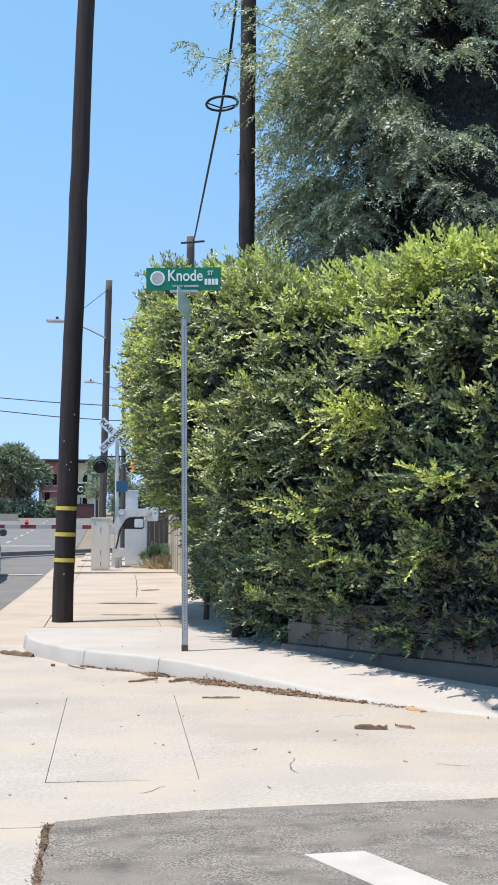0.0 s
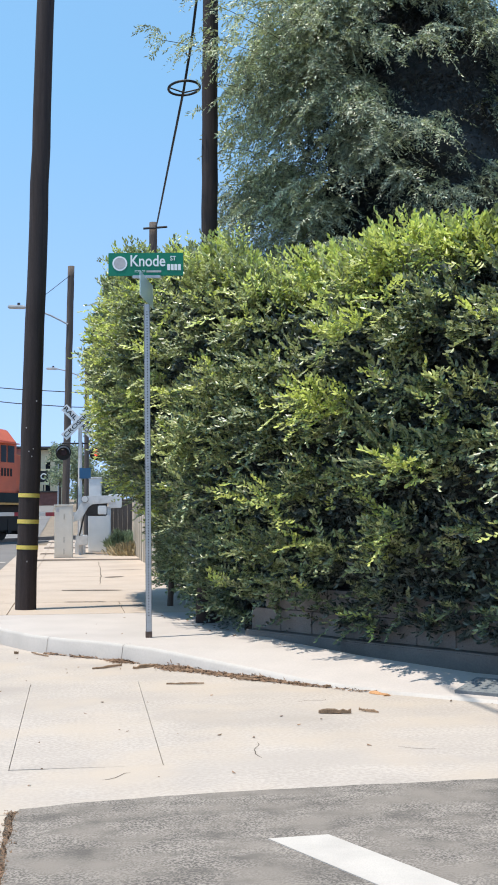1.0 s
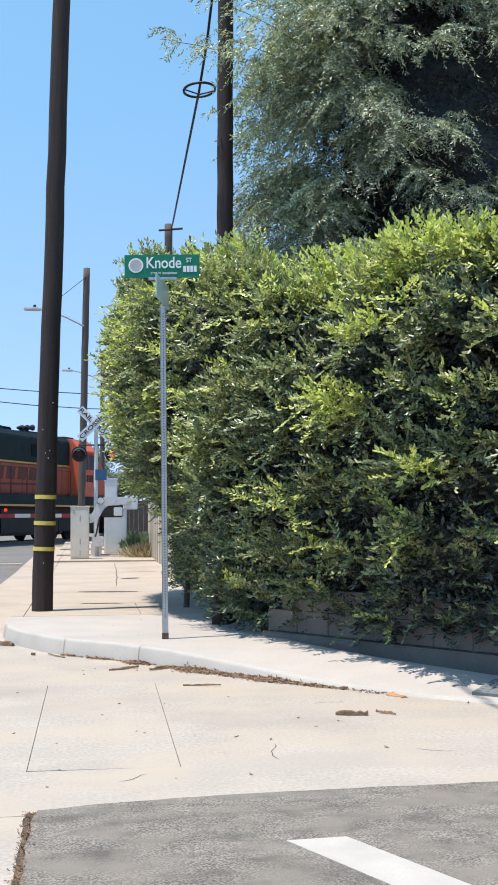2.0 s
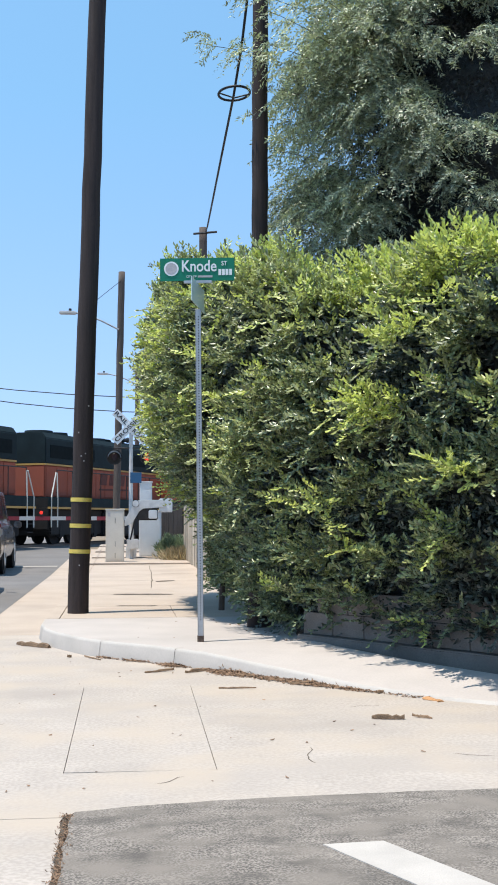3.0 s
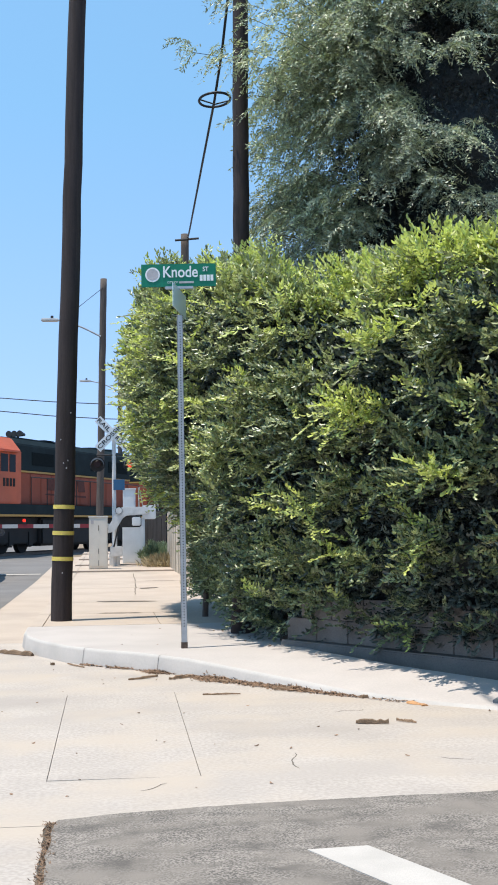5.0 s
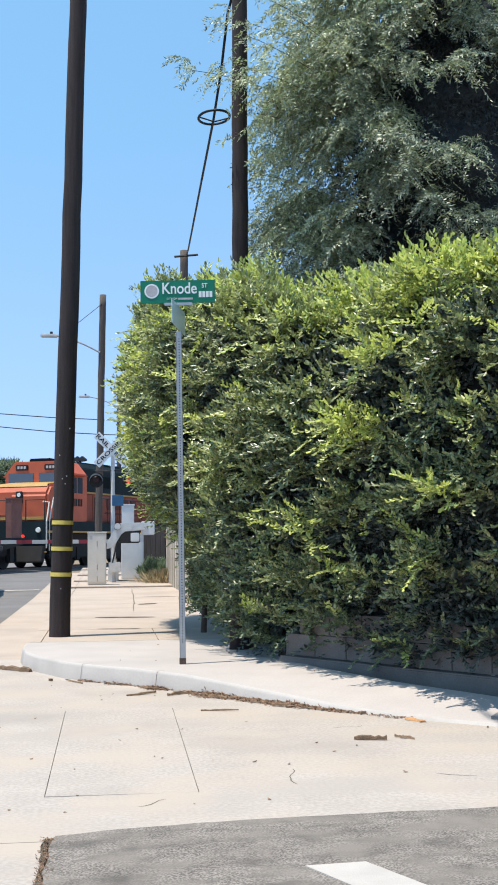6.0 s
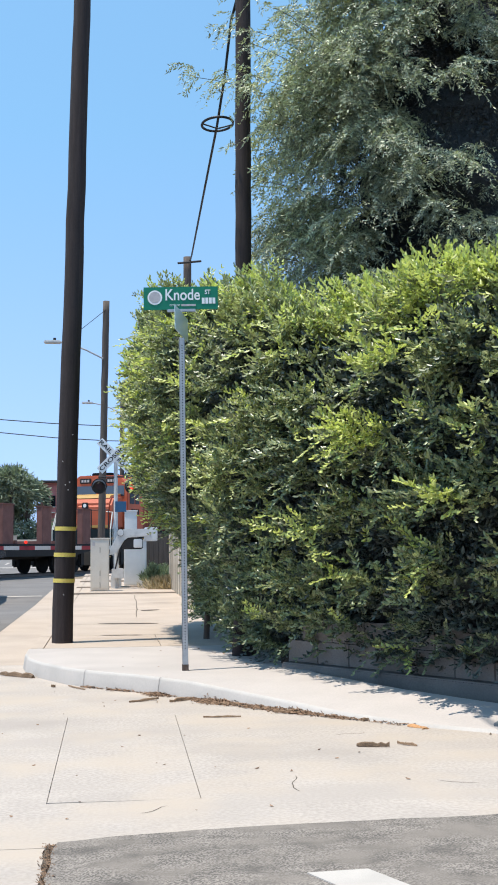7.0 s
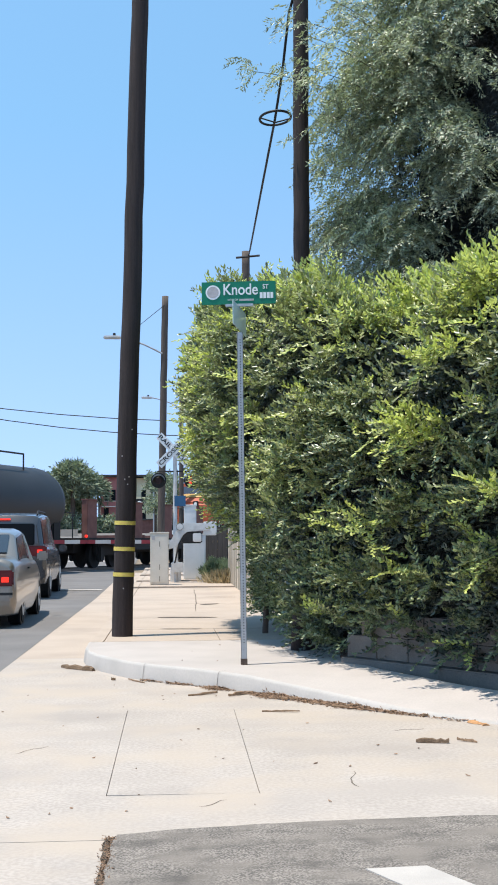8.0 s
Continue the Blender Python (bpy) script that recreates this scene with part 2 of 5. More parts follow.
def leaf_mesh(name, base, along, side, length, width, material_, parent=None, label="", fold=0.25, simple=False):
    """Folded pointed leaves: two four-cornered halves on each side of the midrib."""
    n = len(base)
    along, side = unit(along), unit(side)
    nor = unit(np.cross(along, side))
    L, Wd = length[:, None], width[:, None]
    up = nor * Wd * fold
    if simple:
        v = np.stack([base, base + along * L * .5 - side * Wd * .5 + up, base + along * L, base + along * L * .5 + side * Wd * .5], 1).reshape(-1, 3)
        return mesh_arrays(name, v, 4, np.arange(4 * n), material_, parent, label)
    v = np.stack([base,
                  base + along * L * .3 - side * Wd * .48 + up,
                  base + along * L * .7 - side * Wd * .40 + up,
                  base + along * L - nor * L * .1,
                  base + along * L * .7 + side * Wd * .40 + up,
                  base + along * L * .3 + side * Wd * .48 + up], 1).reshape(-1, 3)
    k = np.arange(n)[:, None] * 6
    idx = np.concatenate([k + np.array([[0, 1, 2, 3]]), k + np.array([[0, 3, 4, 5]])], 1).ravel()
    return mesh_arrays(name, v, 4, idx, material_, parent, label)


rng = np.random.default_rng(7)


# ---- ground ----
def ground_z(y):
    """Height of the street: level to the crossing, then climbing."""
    return float(np.interp(y, [-50, 28, 46, 60, 95, 135, 200, 400, 3000], [0, 0, 0.16, 0.16, 1.2, 2.85, 4.2, 5, 5]))


def strip(name, x0, x1, ys, dz, material_, label, category, parent=None):
    bm = bmesh.new()
    rows = [(bm.verts.new((x0, y, ground_z(y) + dz)), bm.verts.new((x1, y, ground_z(y) + dz))) for y in ys]
    for a, b in zip(rows, rows[1:]):
        bm.faces.new((a[0], a[1], b[1], b[0]))
    ob = part(name, bm, material_, parent)
    return tagged(ob, label, category, kind="structure")


YS = [-40, -10, 5, 15, 28, 34, 40, 46, 53, 60, 70, 80, 95, 110, 135, 165, 200, 400]
strip("ground", -3000, 3000, [-3000] + YS + [3000], -0.03, DIRT, "bare tan dirt ground reaching to the horizon", "ground")
strip("road", -13.5, -1.64, YS, 0.0, ASPHALT, "dark grey asphalt street that climbs beyond the crossing", "road")
strip("gutter", -1.645, -0.84, [13.3] + YS[4:8], 0.0, CONCRETE_TAN, "tan concrete gutter pan along the kerb", "gutter")


def poly_slab(name, pts, z0, z1, material_, parent=None, bevel=0.0, tops=None):
    bm = bmesh.new()
    n = len(pts)
    tz = tops or [z1] * n
    lo = [bm.verts.new((x, y, z0)) for x, y in pts]
    hi = [bm.verts.new((x, y, z)) for (x, y), z in zip(pts, tz)]
    bm.faces.new(hi)
    bm.faces.new(lo[::-1])
    for i in range(n):
        bm.faces.new((lo[i], lo[(i + 1) % n], hi[(i + 1) % n], hi[i]))
    if bevel:
        es = [e for e in bm.edges if all(v in hi for v in e.verts)]
        bmesh.ops.bevel(bm, geom=es, offset=bevel, segments=2, affect="EDGES")
    return part(name, bm, material_, parent)


apron = thing("pavement_apron", "pale tan concrete cross-gutter apron with tooled joints", "pavement", kind="structure")
G = 0.002
for pts in (((-1.64, 6.1), (-0.298 - G, 6.1), (-0.292 - G, 9.08), (-1.64, 9.08)),
            ((-0.298 + G, 6.06 + G), (0.464 - G, 6.04 + G), (0.506 - G, 9.08), (-0.292 + G, 9.08)),
            ((0.464 + G, 6.04), (9, 6.04), (9, 9.08), (0.506 + G, 9.08))):
    poly_slab("panel", pts, -0.12, 0.0, CONCRETE, apron)
for x0, x1, y0, y1 in ((-1.64, 9, 9.08, 13.3), (-1.64, -0.298 - G, 5.16 + G, 6.1), (-0.298 - G, 0.464, 5.16 + G, 6.045), (0.464, 9, 5.16 + G, 6.04)):
    part("panel", slab(x0, x1, y0, y1, -0.12, 0.0), CONCRETE, apron)
part("panel", slab(-1.64, -0.2, -12, 5.16 - G, -0.12, 0.0, 0.003), CONCRETE, apron)
part("bedding", slab(-1.64, 9, 0, 13.3, -0.14, -0.02), DIRT, apron)

rd = random.Random(3)
edge = [(-0.23 + rd.uniform(-.012, .012), 3.0 + i * 0.11) for i in range(20)]
edge += [(-0.21 + 0.10 * i, 5.2 + 0.16 * (1 - math.exp(-i / 5)) + 0.0028 * i + rd.uniform(-.007, .007)) for i in range(60)]
poly_slab("road_patch", edge + [(30, 5.7), (30, -12), (-0.23, -12)], -0.1, 0.012, ASPHALT_OLD)
tagged(bpy.data.objects["road_patch"], "worn grey asphalt of the side street with ragged edge", "road", kind="structure")
stripe = poly_slab("road_marking", [(0.75, 4.56), (0.99, 4.58), (1.97, 2.3), (1.73, 2.3)], 0.0, 0.0165, PAINT_WHITE)
tagged(stripe, "wide white painted line on worn asphalt", "road marking", kind="structure")
for name, x0, x1, y0, y1 in (("stop_line", -12, -1.72, 31.9, 32.3), ("stop_line", -12, -3.1, 65.4, 66.2)):
    bm = bmesh.new()
    f = bm.faces.new([bm.verts.new((x, y, ground_z(y) + 0.012)) for x, y in ((x0, y0), (x1, y0), (x1, y1), (x0, y1))])
    tagged(part(name, bm, PAINT_WHITE), "white painted stop line across the street", "road marking", kind="structure")

# sidewalk: new pale corner slab, then tan panels along the street
front = [(-0.86, 13.6), (-0.85, 12.95), (-0.78, 12.4), (-0.65, 11.98), (-0.35, 11.32), (-0.05, 10.92), (0.25, 10.62), (0.69, 10.08), (1.02, 9.63),
         (1.4, 9.12), (1.75, 8.66), (2.2, 8.15), (2.9, 7.5), (3.8, 6.7)]
tops = [.15, .15, .15, .15, .15, .15, .15, .14, .11, .075, .04, .02, .02, .02]
back = [(4.6, 7.1), (2.9, 8.35), (2.3, 9.25), (1.85, 10.3), (1.66, 11.2), (1.6, 13.6)]
btops = [.03, .10, .13, .15, .15, .15]
corner = thing("pavement_corner", "pale concrete corner sidewalk with rounded kerb sloping to a ramp", "sidewalk", kind="structure")
bm = bmesh.new()
top_v = [bm.verts.new((x, y, z)) for (x, y), z in zip(front + back, tops + btops)]
# fan of quads between front and back edges keeps the ramp's warp smooth
nb = len(back)
fr = top_v[:len(front)]
bk = top_v[len(front):][::-1]
j = 0
for i in range(len(fr) - 1):
    nj = min(nb - 1, round((i + 1) * (nb - 1) / (len(fr) - 1)))
    vs = [fr[i], fr[i + 1], bk[nj]] if nj == j else [fr[i], fr[i + 1], bk[nj], bk[j]]
    bm.faces.new(vs)
    j = nj
ob = part("slab_top", bm, CONCRETE_NEW, corner)
for f in ob.data.polygons:
    f.use_smooth = True
bm = bmesh.new()
prev = None
for k, ((x, y), z) in enumerate(zip(front, tops)):
    n = Vector((front[min(k + 1, len(front) - 1)][1] - front[max(k - 1, 0)][1], -(front[min(k + 1, len(front) - 1)][0] - front[max(k - 1, 0)][0]), 0)).normalized()
    cur = [bm.verts.new((x + n.x * a, y + n.y * a, b)) for a, b in ((0, z + .001), (0.012, z - .006), (0.022, max(z - .025, .004)), (0.04, -0.01))]
    if prev:
        for a in range(3):
            bm.faces.new((prev[a], cur[a], cur[a + 1], prev[a + 1]))
    prev = cur
part("kerb_face", bm, KERB_FACE, corner, "grey weathered kerb face", smooth=True)
rs = random.Random(5)
walkway = thing("pavement_walk", "tan concrete sidewalk panels along the street", "sidewalk", kind="structure")
JOINTS = [13.61, 15.48, 17.86, 22.0, 26.0, 30.0, 34.0, 38.7, 44.8, 47.9]
for y0, y1 in zip(JOINTS, JOINTS[1:]):
    dz = rs.uniform(-.002, .002)
    g = ground_z((y0 + y1) / 2)
    if y0 < 15:
        part("panel", slab(-0.70, 0.605, y0 + .002, y1 - .001, -0.05, 0.15 + dz + g, 0.003), CONCRETE_TAN, walkway)
        part("panel", slab(0.611, 1.75, y0 + .004, y1 - .002, -0.05, 0.15 - dz + g, 0.003), CONCRETE_TAN, walkway)
    else:
        part("panel", slab(-0.70, 1.75, y0 + .001, y1 - .001, -0.05, 0.15 + dz + g, 0.003), CONCRETE_TAN, walkway)
    part("kerb", slab(-0.86, -0.703, y0 + .001, y1 - .001, -0.05, 0.15 + g, 0.012), CONCRETE_TAN, walkway)
CRACK_SHADOW = mat("crack_dirt_shadow", (0.10, 0.08, 0.06), 0.95, vary=0.3)


def crack(pts, width, z, parent):
    """A dark strip, thin at its ends: open dirt-filled cracks and painted shadow streaks."""
    bm = bmesh.new()
    prev = None
    for k, (x, y) in enumerate(pts):
        a, c = pts[max(k - 1, 0)], pts[min(k + 1, len(pts) - 1)]
        n = Vector((-(c[1] - a[1]), c[0] - a[0])).normalized() * width * (.15 if k in (0, len(pts) - 1) else rs.uniform(.35, .65))
        cur = (bm.verts.new((x - n.x, y - n.y, z)), bm.verts.new((x + n.x, y + n.y, z)))
        if prev:
            bm.faces.new((prev[0], cur[0], cur[1], prev[1]))
        prev = cur
    part("crack", bm, CRACK_SHADOW, parent)


def wander(p, q, n, amp):
    return [(p[0] + (q[0] - p[0]) * k / n + rs.uniform(-amp, amp), p[1] + (q[1] - p[1]) * k / n + rs.uniform(-amp, amp)) for k in range(n + 1)]


# the first three strips paint narrow cast shadows lying across the walk
crack(wander((-.14, 17.92), (.74, 17.80), 9, .012), .17, .1556, walkway)
crack(wander((-.10, 15.50), (.45, 15.43), 7, .008), .075, .1556, walkway)
crack(wander((.3, 14.75), (.95, 14.72), 7, .006), .03, .1556, walkway)
crack(wander((.64, 29.0), (.57, 23.0), 6, .015) + wander((.555, 22.5), (.46, 19.4), 6, .012), .014, .1556, walkway)
crack(wander((.62, 21.5), (.92, 21.85), 4, .02), .25, .1558, walkway)
crack(wander((.8, 24.6), (1.5, 24.4), 4, .02), .08, .1558, walkway)


# ---- sign post ----
def street_sign():
    s = thing("street_sign", "green street name sign on a perforated steel post", "street sign", pose(0.70, 10.85, 0.15, 0, -0.35, 0))
    bm = bmesh.new()
    half, wall_t, z = 0.0255, 0.003, 0.0
    part("footing", slab(-.029, .029, -.029, .029, -.02, .06, .004), RUST, s, "dark rusted anchor sleeve")
    # square tube: four walls, each with a row of round holes standing as dark sockets
    for a in range(4):
        box(bm, -half, half, -half, -half + wall_t, 0, 3.04, 0.0, pose(0, 0, 0, 0, 0, a * 90))
    part("post", bm, GALV, s)
    bm = bmesh.new()
    for a in (0, 3):
        for k in range(110):
            z = .2 + k * .0254
            cyl(bm, (0, -half - .0008, z), (0, -half + .001, z), .0056, .0056, 6)
            bmesh.ops.transform(bm, matrix=pose(0, 0, 0, 0, 0, a * 90), verts=bm.verts[-12:])
    tagged(part("perforation", bm, BLACK, s), kind="stuff")
    part("cross_plate", slab(-.004, .004, -.36, .36, 3.06, 3.285, .003, pose(0, 0, 0, 0, 0, -13)), BLADE_BACK, s, "second blade seen nearly edge-on")
    part("bracket", slab(-.13, .13, -.012, .012, 3.285, 3.312, .004, pose(.0, 0, 0, 0, 0, -7)), GALV, s)
    rot = pose(-0.005, 0, 3.415, 0, 0, -7)
    pl = part("plate", slab(-.345, .345, -.004, .004, -.107, .107, .002, rot), SIGN_GREEN, s)
    face = rot @ pose(0, -.0065, 0, 90, 0, 0)
    lettering("street_name", "Knode", .148, SIGN_WHITE, pl, face @ pose(.016, .027, 0), .002, .32)
    lettering("street_suffix", "ST", .058, SIGN_WHITE, pl, face @ pose(.25, .052, 0), .0008, .052)
    for k in range(4):
        part("number_bar", slab(.196 + k * .033, .222 + k * .033, -.0075, -.0045, -.056, .000, 0, rot), SIGN_WHITE, pl)
    lettering("town_line", "CITY OF", .026, SIGN_WHITE, pl, face @ pose(-.055, -.067, 0), 0, .095)
    part("town_bar", slab(.005, .14, -.0075, -.0045, -.076, -.058, 0, rot), SEAL_GREY, pl)
    bm = bmesh.new()
    cyl(bm, (-.24, -.0045, .008), (-.24, -.0075, .008), .068, .068, 28)
    bmesh.ops.transform(bm, matrix=rot, verts=bm.verts)
    part("seal", bm, SIGN_WHITE, pl)
    bm = bmesh.new()
    cyl(bm, (-.24, -.0076, .008), (-.24, -.0085, .008), .054, .054, 24)
    bmesh.ops.transform(bm, matrix=rot, verts=bm.verts)
    part("seal_centre", bm, SEAL_GREY, pl)
    return s


street_sign()


# ---- wooden poles ----
def wood_pole(name, base, top, r0, r1, label, material_, bands=()):
    base, top = Vector(base), Vector(top)
    p = thing(name, label, "utility pole", Matrix.Translation(base))
    d = top - base
    bm = bmesh.new()
    rings = []
    rr = random.Random(round(base.x * 100))
    seg, n = 20, 24
    for k in range(n + 1):
        t = k / n
        r = r0 + (r1 - r0) * t
        c = d * t + Vector((rr.uniform(-.006, .006), 0, 0))
        rings.append([bm.verts.new(c + Vector((math.cos(a), math.sin(a), 0)) * (r * (1 + .02 * math.sin(3 * a + k * .7))))
                      for a in (2 * math.pi * j / seg for j in range(seg))])
    for a, b in zip(rings, rings[1:]):
        for j in range(seg):
            bm.faces.new((a[j], a[(j + 1) % seg], b[(j + 1) % seg], b[j]))
    bm.faces.new(rings[-1])
    part("shaft", bm, material_, p, smooth=True)
    for z in bands:
        t = (z - base.z) / d.z
        bm = bmesh.new()
        r = r0 + (r1 - r0) * t + .006
        cyl(bm, d * t - d.normalized() * .024, d * t + d.normalized() * .024, r, r, 24, caps=False)
        part("band", bm, YELLOW, p, "yellow reflective band", smooth=True)
    return p


pole1 = wood_pole("utility_pole", (-0.535, 14.4, 0.15), (-0.255, 14.4, 10.4), .125, .098,
                  "dark creosoted wooden utility pole with yellow bands on the sidewalk", POLE_WOOD, (1.5, 1.19, .885))
for k, (dx, z) in enumerate(((-.02, 2.02), (.03, 2.05), (.015, 1.96), (-.06, 2.3), (.0, .72), (.05, 2.62))):
    part("tag", slab(-.006, .006, -.004, .004, -.006, .009, .001, pose(dx + .028 * z, -.122 + .002 * z, z - .15)), SEAL_GREY, pole1)
wood_pole("utility_pole", (2.05, 18, 0), (2.14, 18, 11.0), .135, .118, "dark wooden utility pole rising behind the hedge", POLE_WOOD)
wood_pole("utility_pole", (2.35, 37, 0), (2.53, 37, 10.5), .14, .125, "weathered wooden utility pole farther down the street", POLE_GREY)
wood_pole("utility_pole", (-0.22, 40, 0.1), (-0.04, 40, 9.67), .125, .11, "weathered wooden pole carrying a street lamp arm", POLE_GREY)


# ---- hedge ----
def hedge():
    hd = thing("hedge", "tall dense green hedge with bright new growth and sunlit sprays over a low wall", "hedge")
    # plan of the face: along the street from the far end, round the corner, then along the side street
    line = np.array([(1.3, 17.6), (1.0, 16.9), (.88, 15.6), (.98, 14.0), (1.2, 12.7), (1.46, 11.6), (1.85, 10.6), (2.3, 9.65), (2.85, 8.6), (3.55, 7.25)])
    seg = np.linalg.norm(np.diff(line, axis=0), axis=1)
    cum = np.r_[0, np.cumsum(seg)]
    total = cum[-1]

    def face_at(u):
        x = np.interp(u, cum, line[:, 0]); y = np.interp(u, cum, line[:, 1])
        d = 0.12
        tx = np.interp(u + d, cum, line[:, 0]) - np.interp(u - d, cum, line[:, 0])
        ty = np.interp(u + d, cum, line[:, 1]) - np.interp(u - d, cum, line[:, 1])
        t = unit(np.stack([tx, ty], -1))
        return x, y, np.stack([t[:, 1], -t[:, 0]], -1)  # outward

    def top_at(u):
        z = np.interp(u, cum, [4.1, 4.27, 4.2, 4.03, 3.86, 3.61, 3.31, 3.02, 2.99, 3.05])
        for at, wide, high in ((8.0, .10, .14), (7.9, .5, -.10), (8.9, .15, .08), (8.42, .2, -.12), (7.4, .4, -.05), (4.6, .4, .06)):
            z = z + high * np.exp(-((u - at) / wide) ** 2)
        return z

    def bottom_at(u):
        return np.interp(u, cum, [.55, .5, .45, .40, .34, .28, .32, .35, .38, .40])

    def lump(p, s, seed):
        q = p * s + seed
        return (np.sin(q[:, 0] * 1.7 + 1.3 * np.sin(q[:, 1] * 1.1 + q[:, 2])) + np.sin(q[:, 1] * 1.9 + 1.7 * np.sin(q[:, 2] * 1.3 - q[:, 0]))
                + np.sin(q[:, 2] * 2.1 + 1.5 * np.sin(q[:, 0] * 0.9 + q[:, 1] * .7))) / 3

    def surface(u, v):
        """u along the plan, v 0..1 up the face, beyond 1 over the top."""
        x, y, n = face_at(u)
        zt, zb = top_at(u), bottom_at(u)
        vv = np.clip(v, 0, 1)
        z = zb + (zt - zb) * vv
        bulge = np.interp(u, cum, [.36, .46, .44, .44, .44, .42, .42, .42, .42, .42]) * (
            np.interp(vv, [0, .2, .3, .45, .65, .82, .96, 1], [-.9, -.7, .0, .7, 1, .96, .75, .6]) * np.interp(y, [12, 13.6], [0, 1])
            + np.interp(vv, [0, .1, .25, .5, .75, .95, 1], [-.15, .05, .4, .8, 1.05, .95, .7]) * np.interp(y, [12, 13.6], [1, 0]))
        bulge = bulge - .26 * np.exp(-((u - 5.25) / .2) ** 2)      # a fold where the two faces meet
        over = np.clip(v - 1, 0, None)
        p = np.stack([x + n[:, 0] * (bulge - over), y + n[:, 1] * (bulge - over), z], -1)
        nor = unit(np.stack([n[:, 0], n[:, 1], np.where(v > .93, 1.1, .15)], -1))
        b = (lump(p, 2.1, 3.1) * .08 + lump(p * np.array([1, 1, 1.5]), 4.2, 9.2) * .13 + lump(p * np.array([1, 1, 1.7]), 9.0, 4.4) * .10) * np.interp(vv, [0, .3, 1], [.5, 1, 1.25])
        p = p + nor * b[:, None]
        return p, nor, b

    # near-black sheet behind the leaves, painting the shaded depth between them
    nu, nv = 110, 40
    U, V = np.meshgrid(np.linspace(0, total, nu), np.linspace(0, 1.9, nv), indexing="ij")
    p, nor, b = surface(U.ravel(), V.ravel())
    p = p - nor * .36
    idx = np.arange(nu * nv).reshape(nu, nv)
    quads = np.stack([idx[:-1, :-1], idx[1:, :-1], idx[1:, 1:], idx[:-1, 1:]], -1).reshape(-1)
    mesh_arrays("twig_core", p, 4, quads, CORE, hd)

    def sprays(name, p, nor, size, material_, per, reach, spread=.55, lift=.25):
        """Branchlets with two ranks of leaves that lie open to the sky."""
        n = len(p)
        side = unit(np.cross(nor, np.array([0, 0, 1.0])))
        ax = unit(nor * rng.uniform(.25, 1.0, n)[:, None] + side * rng.normal(0, spread, n)[:, None] + np.array([0, 0, 1.0]) * rng.normal(lift, .42, n)[:, None])
        flat_n = unit(np.array([0, 0, 1.0]) + nor * rng.uniform(.1, .9, n)[:, None] + rng.normal(0, .3, (n, 3)))
        s1 = unit(np.cross(ax, flat_n))
        ln = rng.uniform(reach[0], reach[1], n)
        k = np.arange(per)
        t = (k + .6) / per
        hand = np.where(k % 2, 1.0, -1.0)
        bend = (t ** 2 * .18)[None, :, None] * np.array([0, 0, -1.0])
        pos = p[:, None] + (ax[:, None] * t[None, :, None] + bend) * ln[:, None, None]
        al = unit(s1[:, None] * (hand * (1.0 - .55 * t))[None, :, None] + ax[:, None] * (.45 + .6 * t)[None, :, None] + rng.normal(0, .27, (n, per, 3)))
        sd = np.cross(al, flat_n[:, None] + rng.normal(0, .38, (n, per, 3)))
        m = n * per
        tagged(leaf_mesh(name, pos.reshape(m, 3), al.reshape(m, 3), sd.reshape(m, 3), rng.uniform(.7, 1.2, m) * size,
                         rng.uniform(.42, .58, m) * size, material_, hd), kind="stuff")

    def scatter(count, thin, inset):
        u, v = rng.uniform(0, total, count), rng.uniform(-.02, 1.7, count)
        p, nor, b = surface(u, v)
        keep = b + rng.normal(0, .035, count) > thin + np.interp(v, [0, .5], [.035, 0]) + np.interp(u, [4, 5.5, 7.5, 9], [-.03, -.015, .0, .035])
        p, nor, u, v = p[keep], nor[keep], u[keep], v[keep]
        return p - nor * rng.uniform(*inset, len(p))[:, None], nor, u, v

    p, nor, u, v = scatter(17000, -.01, (.0, .10))
    # new growth and painted sunlit sprays: in clumps, commoner towards top and open corner
    fresh_lit = lump(p, 2.9, 5.7) * .8 + .5 * lump(p, 7.0, 1.3) + .50 * np.clip(v, 0, 1.2) + .3 * np.clip(p[:, 0] - 1.3, -1, 2) * (np.clip(v, 0, 1) - .35)
    # more pale sprays on the street face, painting it as sunlit
    fresh_lit = fresh_lit + np.interp(u, [4.2, 5.0], [.28, 0])
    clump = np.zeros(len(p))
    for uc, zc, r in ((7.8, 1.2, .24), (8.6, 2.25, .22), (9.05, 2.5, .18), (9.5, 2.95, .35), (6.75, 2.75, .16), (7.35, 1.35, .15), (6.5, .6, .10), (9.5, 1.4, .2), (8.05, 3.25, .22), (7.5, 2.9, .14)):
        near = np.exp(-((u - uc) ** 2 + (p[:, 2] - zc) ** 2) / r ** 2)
        fresh_lit, clump = fresh_lit + 1.35 * near, clump + near
    new_lit = fresh_lit + rng.normal(0, .13, len(p)) > .88
    sprays("outer_foliage", p[~new_lit], nor[~new_lit], .050, LEAF, 15, (.14, .32))
    sprays("new_growth", p[new_lit] + nor[new_lit] * (.08 + .2 * np.clip(clump[new_lit], 0, 1))[:, None], nor[new_lit], .053, LEAF_NEW_LIT, 15, (.16, .38), .7)
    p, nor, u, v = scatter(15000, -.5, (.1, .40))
    sprays("inner_foliage", p, nor, .06, LEAF_SHADE, 10, (.1, .25), .6, 0)
    p, nor, u, v = scatter(2600, .02, (-.06, .04))
    p, nor = p[u > 4], nor[u > 4]
    sprays("long_sprays", p, nor, .053, LEAF, 18, (.28, .46), .9, .3)
    # tall new shoots that break the outline along the top
    n = 230
    u = rng.uniform(.5, total, n)
